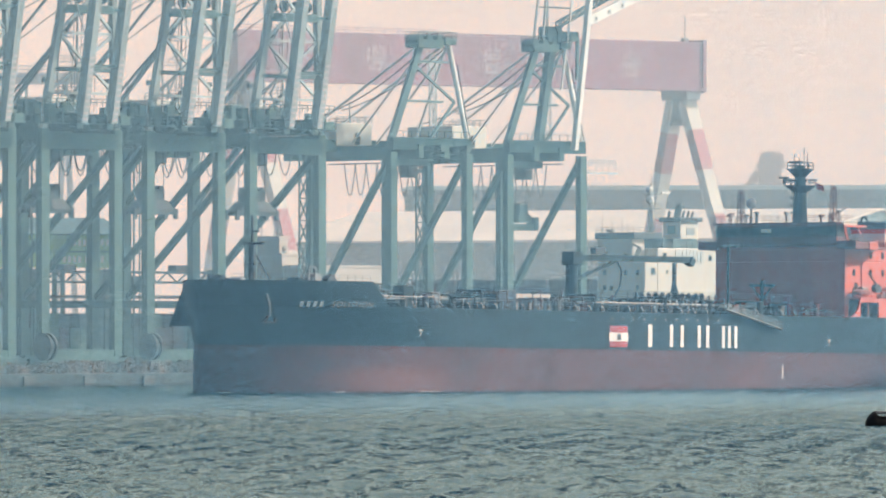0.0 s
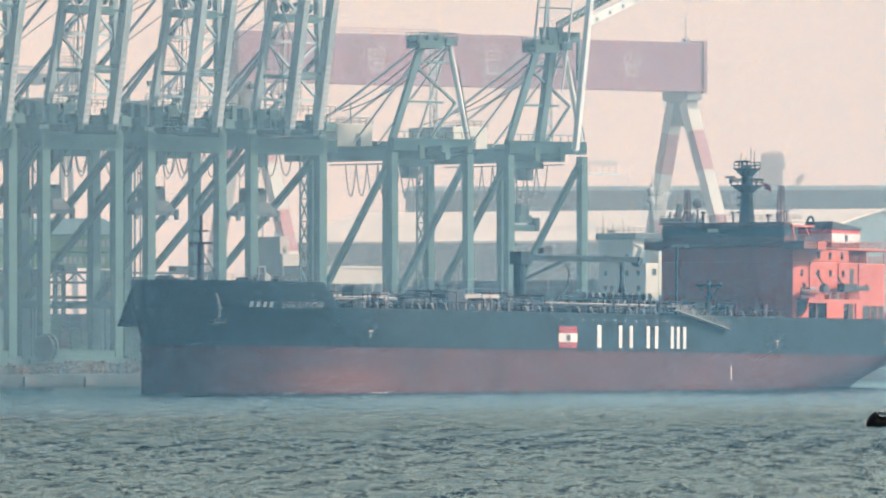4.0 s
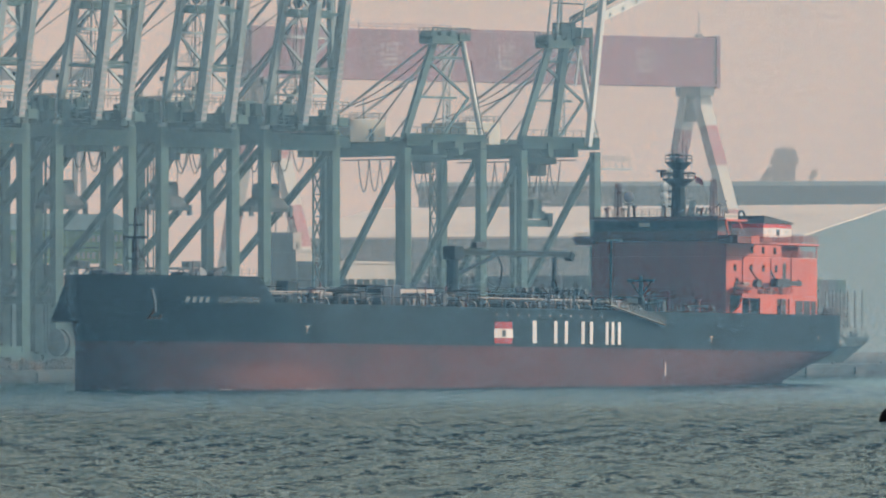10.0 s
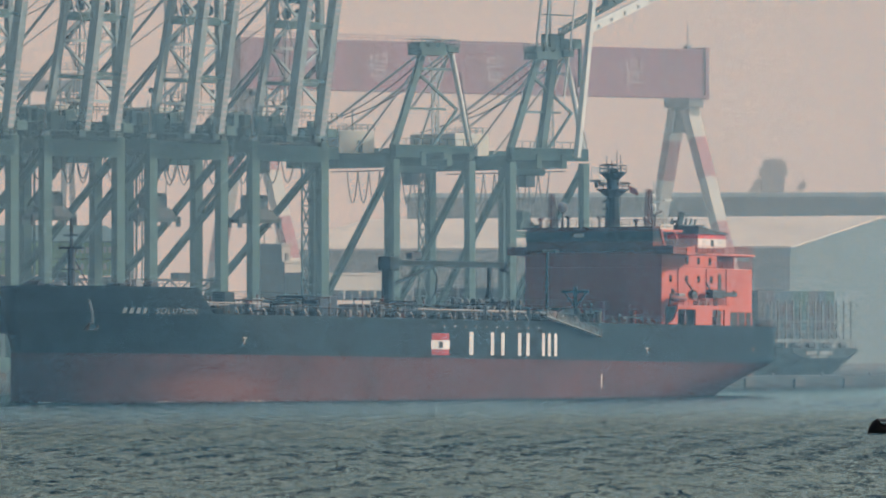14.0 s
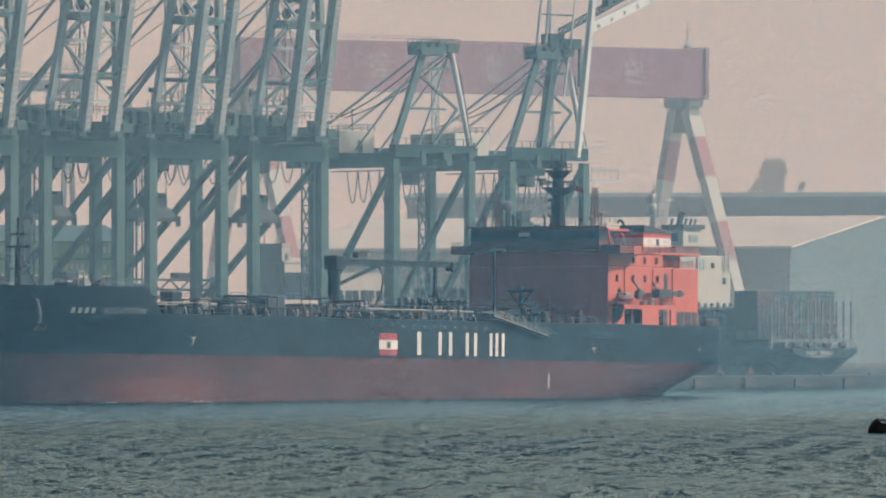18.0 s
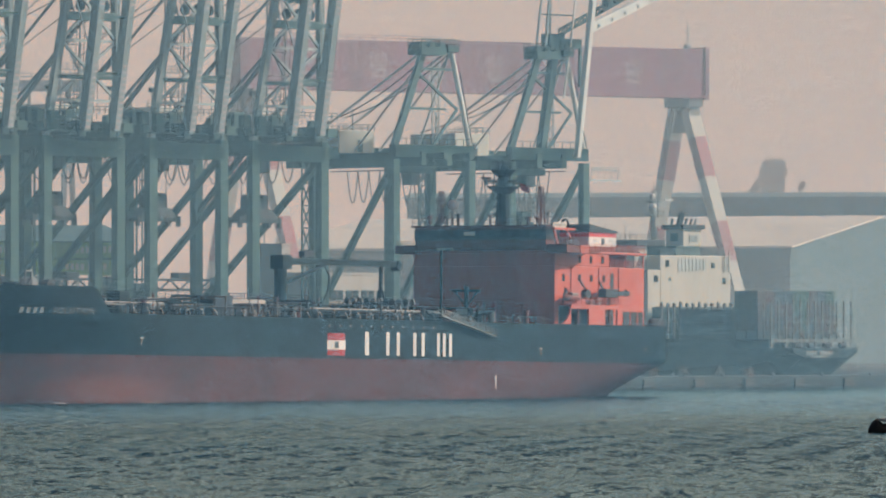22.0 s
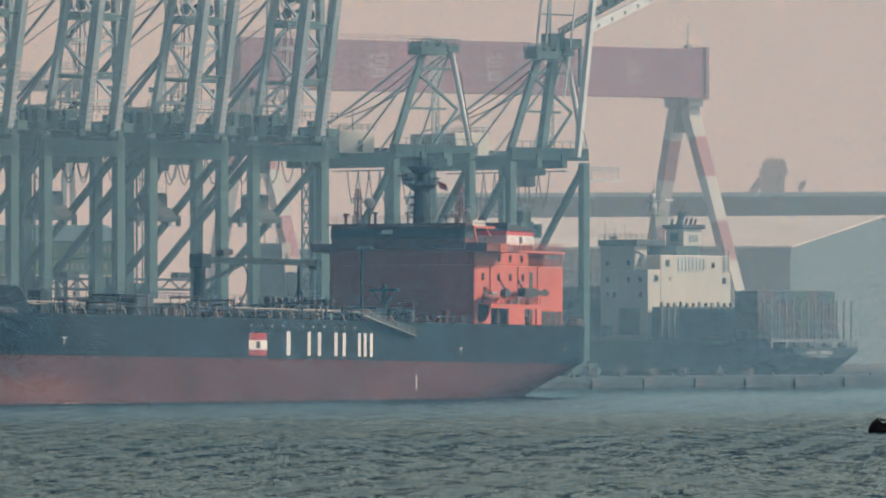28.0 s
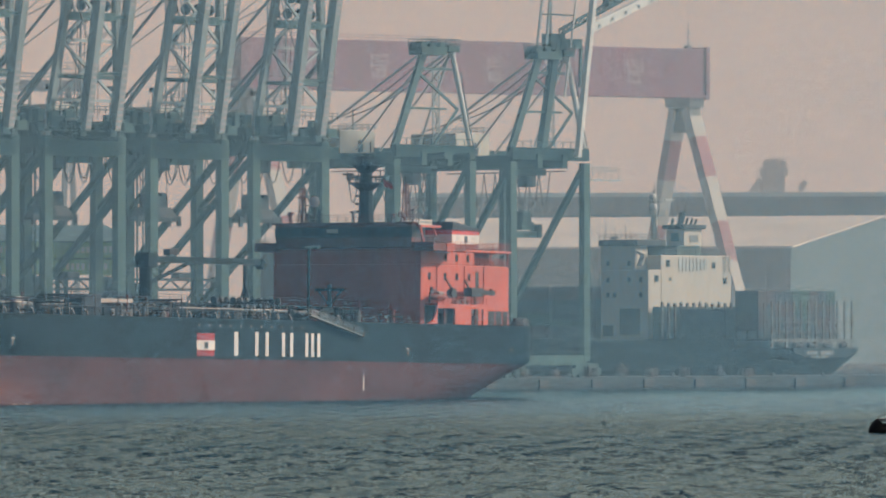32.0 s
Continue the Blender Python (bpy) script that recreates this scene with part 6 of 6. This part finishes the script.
def green_shed():
    """A tall open-sided transit shed: green cladding above, open below, low grey roof."""
    s = thing("transit_shed", pose(-61.0, 1402.0, TOP, 0, 0, 14), "tall transit shed with green upper cladding and grey roof", "building")
    L, D = 34.0, 26.0
    green = mat("shed_green_cladding", (0.31, 0.47, 0.24), 0.65, vary=0.15, scale=0.15, streak=True)
    for z0, z1 in ((19.4, 22.4), (22.6, 25.8)):
        bbox_part("cladding_panel", green, s, -L, 0, -0.2, 0, z0, z1)
        bbox_part("side_cladding", green, s, -0.2, 0.0, 0.004, D, z0, z1)
        bbox_part("cladding_rail", DARK, s, -L, 0.1, -0.35, -0.204, z1 - 0.02, z1 + 0.2)
    for x0, z in ((-10.0, 24.2), (-4.6, 24.3), (-12.0, 21.0), (-7.6, 21.0), (-25.0, 24.2), (-22.0, 21.0)):
        for k in range(4):
            bbox_part("sign_bar", CREAM, s, x0 + k * 1.0, x0 + k * 1.0 + 0.62, -0.24, -0.204, z - 0.6, z + 0.6)
    for k in range(6):
        for y in (0.3, D - 0.3):
            beam_part("column", TEAL_D, s, (-0.4 - k * 6.6, y, 0), (-0.4 - k * 6.6, y, 26), 0.8)
    bm = bmesh.new()
    v = [bm.verts.new(p) for p in ((-L - 1, -1, 25.9), (0.8, -1, 25.9), (0.8, D + 1, 25.9), (-L - 1, D + 1, 25.9), (-L - 1, D / 2, 29.2), (-1.5, D / 2, 29.2))]
    for f in ((0, 1, 5, 4), (1, 2, 5), (2, 3, 4, 5), (3, 0, 4), (3, 2, 1, 0)):
        bm.faces.new([v[i] for i in f])
    part("roof", bm, WALLB, s, "grey-blue metal roof")


green_shed()


def stacking_crane(m):
    """Yard gantry over the stacks: lattice bridge, dark legs, low cross beam."""
    g = thing("yard_crane", m, "dark blue-grey lattice yard crane over the container stacks", "crane", "yard cranes over the stacks")
    W = 22.0
    bm = bmesh.new()
    for z in (15.9, 17.7):
        beam(bm, (0, 0, z), (W, 0, z), 0.42)
    for i in range(9):
        a, b = W * i / 9, W * (i + 1) / 9
        beam(bm, (a, 0, 15.9 if i % 2 else 17.7), (b, 0, 17.7 if i % 2 else 15.9), 0.26)
    part("bridge_truss", bm, DARK, g)
    beam_part("cross_beam", RUST, g, (0, 0, 13.3), (W, 0, 13.3), 0.5, 0.6)
    for x in (0.0, 5.2, W - 1.2, W):
        leg = beam_part("leg", WALLB, g, (x, 0.3, 1.0), (x, 0.3, 18.2), 0.9)
        beam_part("tyre", RUBBER, leg, (x, -0.1, 0.6), (x, 0.7, 0.6), 1.2, sides=12)
    bbox_part("drive_house", DARK, g, 1.0, 4.4, -1.0, 1.6, 14.2, 17.0, bevel=0.15)
    bbox_part("trolley", DARK, g, 11.0, 14.0, -1.0, 1.2, 17.95, 19.0, bevel=0.1)


for a in (-78, -54, -27):
    stacking_crane(Matrix.Translation(quay(a, 52, TOP)) @ pose(0, 0, 0, 0, 0, 45))


# low gear along the quay edge: racks and heaps of rusty lashing gear
def lashing_rack(m, material, sx, sy, sz):
    b = thing("lashing_rack", m, "rusty steel rack heaped with lashing rods", "rack", "lashing racks along the quay edge")
    bm = bmesh.new()
    for x in (-sx, sx):
        for y in (-sy, sy):
            beam(bm, (x, y, 0), (x, y, sz), 0.12)
        beam(bm, (x, -sy, sz), (x, sy, sz), 0.1)
    for z in (0.15, sz * 0.55, sz):
        for y in (-sy, sy):
            beam(bm, (-sx, y, z), (sx, y, z), 0.1)
    box(bm, -sx, sx, -sy, sy, 0.08, 0.16)
    part("frame", bm, material, b)
    bm = bmesh.new()
    for k in range(12):
        x = rng.uniform(-sx, sx)
        beam(bm, (x, rng.uniform(-sy, sy), 0.2), (x + rng.uniform(-1.0, 1.0), rng.uniform(-sy, sy), sz + rng.uniform(-0.5, 0.7)), 0.13)
    part("lashing_load", bm, rng.choice((RUST, RUST, OCHRE, DARK)), b)
    for k in range(5):
        bm = bmesh.new()
        x, s = rng.uniform(-sx * 0.7, sx * 0.7), rng.uniform(0.2, 0.42)
        beam(bm, (x - s, rng.uniform(-0.3, 0.3), 0.35 + s + rng.uniform(0, sz * 0.5)), (x + s, rng.uniform(-0.3, 0.3), 0.35 + s + rng.uniform(0, sz * 0.5)), s * 1.6, sides=7)
        part("twist_lock_bin", bm, rng.choice((RUST, RUST, OCHRE, DARK, CONC_L)), b)


for k in range(104):
    a = (-118 + k * 1.18 if k < 94 else 6 + (k - 94) * 8.4) + rng.uniform(-0.3, 0.3)
    lashing_rack(Matrix.Translation(quay(a, rng.uniform(1.9, 3.6), TOP)) @ pose(0, 0, 0, 0, 0, 45 + rng.uniform(-25, 25)),
                 rng.choice((RUST, RUST, OCHRE, OCHRE, DARK, GREY)), rng.uniform(0.6, 0.95), rng.uniform(0.45, 0.75), rng.uniform(1.2, 2.2))


def pontoon():
    """Dark mooring float at the edge of the view."""
    p = thing("mooring_float", pose(40.7, 697.0, 0), "black rubber-clad mooring float with a grey deck", "float")
    bm = bmesh.new()
    rings = []
    for x, top in ((0, 0.45), (0.1, 0.72), (0.35, 1.08), (0.62, 1.34), (0.82, 1.46), (0.98, 1.42), (1.12, 1.2), (1.35, 1.0), (4.5, 0.95)):
        mid, r = (top - 0.5) / 2, (top + 0.5) / 2
        rings.append([bm.verts.new((x, math.cos(a) * (0.5 + 0.45 * r), mid + math.sin(a) * r)) for a in np.linspace(0, 2 * math.pi, 15)[:-1]])
    for a, b in zip(rings, rings[1:]):
        for i in range(14):
            bm.faces.new((a[i], a[(i + 1) % 14], b[(i + 1) % 14], b[i]))
    bm.faces.new(rings[0])
    bm.faces.new(rings[-1])
    part("hull", bm, RUBBER, p, smooth=True)
    bbox_part("deck", GREY, p, 1.12, 4.4, -0.85, 0.85, 1.16, 1.42, label="weathered grey deck", bevel=0.05)


pontoon()


# ---- haze ----
def haze_layer(m, half, height, spacing, amount, low, high, material, lean=0.0):
    """A bank of haze: six veils of very many fine drifting streaks, each far thinner than the eye can part, that cover
    the share amount of what lies behind, thin out towards the water between the heights low and high, and are denser
    (lean) at the sunward end, where the brighter scattered light is put into their width."""
    seg, cos, faces, base = 6, [], [], 0
    r = np.random.RandomState(int(half))
    for veil, (f, tilt) in enumerate(((1.0, 0.1), (1.13, -0.13), (0.89, 0.04), (1.27, -0.06), (0.79, 0.15), (1.05, -0.02))):
        sp = spacing * f
        z = np.arange(-1.0, height, sp)[:, None]
        z = z + r.uniform(-0.4, 0.4, z.shape) * sp
        x = np.linspace(-half, half, seg + 1)[None, :]
        zz = z + x * math.tan(math.radians(tilt))
        t = np.clip((zz - low) / (high - low), 0, 1)
        w = amount / 6 * sp * t * t * (3 - 2 * t) * (1 + lean * x / half)
        keep = w.max(axis=1) > 1e-5
        zz, w = zz[keep], w[keep]
        xx, yy = np.broadcast_to(x, zz.shape), np.full(zz.shape, veil * 0.7)
        n = zz.size
        cos += [np.stack([xx, yy, zz - w / 2], -1).reshape(-1, 3), np.stack([xx, yy, zz + w / 2], -1).reshape(-1, 3)]
        a = (base + np.arange(n)).reshape(zz.shape)
        faces.append(np.stack([a[:, :-1], a[:, 1:], a[:, 1:] + n, a[:, :-1] + n], -1).reshape(-1, 4))
        base += 2 * n
    co, fc = np.concatenate(cos).astype(np.float32), np.concatenate(faces).astype(np.int32)
    me = bpy.data.meshes.new("haze")
    me.vertices.add(len(co))
    me.vertices.foreach_set("co", co.ravel())
    me.loops.add(fc.size)
    me.loops.foreach_set("vertex_index", fc.ravel())
    me.polygons.add(len(fc))
    me.polygons.foreach_set("loop_start", np.arange(0, fc.size, 4, dtype=np.int32))
    me.update(calc_edges=True)
    me.materials.append(material)
    ob = new("haze", me)
    ob.matrix_world = m
    return tagged(ob, "thin veil of streaks standing for harbour haze, airlight tint in its colour", "haze", "banks of haze", "stuff")


# airlight is put into the streak colours: blue near, pink far
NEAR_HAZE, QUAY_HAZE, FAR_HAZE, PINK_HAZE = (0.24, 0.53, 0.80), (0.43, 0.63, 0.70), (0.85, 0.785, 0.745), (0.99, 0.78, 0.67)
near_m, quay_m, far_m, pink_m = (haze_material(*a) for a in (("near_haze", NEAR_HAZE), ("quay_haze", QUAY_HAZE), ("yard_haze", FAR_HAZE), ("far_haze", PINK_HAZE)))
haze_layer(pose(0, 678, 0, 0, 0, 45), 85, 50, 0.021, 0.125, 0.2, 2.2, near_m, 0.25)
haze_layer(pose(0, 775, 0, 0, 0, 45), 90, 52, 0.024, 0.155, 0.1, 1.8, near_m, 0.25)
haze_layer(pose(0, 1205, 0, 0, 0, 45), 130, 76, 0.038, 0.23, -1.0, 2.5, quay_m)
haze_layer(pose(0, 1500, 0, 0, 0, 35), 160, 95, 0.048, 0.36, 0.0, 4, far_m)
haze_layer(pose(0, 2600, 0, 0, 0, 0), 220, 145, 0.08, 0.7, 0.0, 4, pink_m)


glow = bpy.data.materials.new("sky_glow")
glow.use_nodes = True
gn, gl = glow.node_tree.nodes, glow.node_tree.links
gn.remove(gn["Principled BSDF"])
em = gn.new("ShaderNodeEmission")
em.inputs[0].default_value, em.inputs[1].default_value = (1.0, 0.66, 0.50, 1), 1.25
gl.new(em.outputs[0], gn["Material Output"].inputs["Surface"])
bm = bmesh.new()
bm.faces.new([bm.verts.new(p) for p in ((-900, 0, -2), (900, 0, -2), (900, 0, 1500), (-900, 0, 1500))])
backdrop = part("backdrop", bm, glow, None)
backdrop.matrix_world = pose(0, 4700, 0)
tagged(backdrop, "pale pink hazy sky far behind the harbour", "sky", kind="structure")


# ---- a bird that crosses close to the lens ----
bird = thing("pigeon", pose(-30, 100, 20), "dark pigeon diving past on spread wings", "bird")
bm = bmesh.new()
bmesh.ops.create_uvsphere(bm, u_segments=12, v_segments=8, radius=1.0, matrix=Matrix.Diagonal((0.15, 0.055, 0.05, 1)))
part("body", bm, BIRD, bird, smooth=True)
bm = bmesh.new()
bmesh.ops.create_uvsphere(bm, u_segments=10, v_segments=7, radius=0.035, matrix=Matrix.Translation((0.16, 0, 0.03)))
beam(bm, (0.185, 0, 0.03), (0.215, 0, 0.022), 0.012)
part("head", bm, BIRD, bird, smooth=True)
bm = bmesh.new()
for k in (-1, 0, 1):
    beam(bm, (-0.12, 0, 0), (-0.27, 0.035 * k, 0), 0.04, 0.01)
part("tail", bm, BIRD, bird)
WINGS = []
for sd in (1, -1):
    w = new("wing")
    w.parent = bird
    w.location = (0.03, sd * 0.04, 0.02)
    bm = bmesh.new()
    prof = ((0.0, 0.07, -0.07), (0.11, 0.085, -0.06), (0.2, 0.05, -0.09), (0.3, -0.06, -0.13))
    r = [[bm.verts.new((x, sd * y, z)) for x in (xa, xb) for z in (0.006, -0.006)] for y, xa, xb in prof]
    for a, b in zip(r, r[1:]):
        for f in ((0, 2, 2, 0), (1, 3, 3, 1), (0, 1, 1, 0), (2, 3, 3, 2)):
            bm.faces.new((a[f[0]], a[f[1]], b[f[2]], b[f[3]]))
    bm.faces.new((r[-1][0], r[-1][1], r[-1][3], r[-1][2]))
    part("feathers", bm, BIRD, w)
    WINGS.append((w, sd))


# ---- what moves ----
def tanker_pose(t):
    """About 3.3 m/s, gaining a little, turning slowly to port."""
    x, y, th, dt = -11.302, 1100.12, 0.9206, 0.25
    n = round(abs(t - 16) / dt)
    for i in range(n):
        s = dt if t > 16 else -dt
        mid, v = th + 0.00442 * ((i + 0.5) * s), 3.3062 + 0.0059 * ((i + 0.5) * s)
        x, y = x - math.cos(mid) * v * s, y - math.sin(mid) * v * s
    return pose(x, y, 0, 0, -0.745, 180 + math.degrees(th + 0.00442 * (t - 16)))


def motions():
    walk(ship, [(t, tanker_pose(t)) for t in range(0, 33, 2)])
    # the bird dives from upper left across the corner of the view
    at = lambda t: (-7.75 + (t - 10.9) * 9.9, 130 - (t - 10.9) * 2, 9.9 - (t - 10.9) * 17.2)
    rows = [(0.0, (-60, 118, 60)), (9.5, (-17.5, 103, 28.0)), (10.5, at(10.5)), (10.9, at(10.9)), (11.0, at(11.0)), (11.1, at(11.1)), (11.4, (-2.6, 99, 5.0)), (12.5, (6, 96, 1.5)), (16, (60, 90, 3)), (32, (300, 60, 30))]
    walk(bird, [(t, pose(*p, 20, 38, -12)) for t, p in rows])
    for w, sd in WINGS:
        flap = [(0.0, 40), (10.8, 20), (10.9, 75), (11.0, 5), (11.1, 78), (11.2, 10), (11.3, 60), (32.0, 40)]
        walk(w, [(t, pose(0.03, sd * 0.04, 0.02, sd * a)) for t, a in flap])


motions()
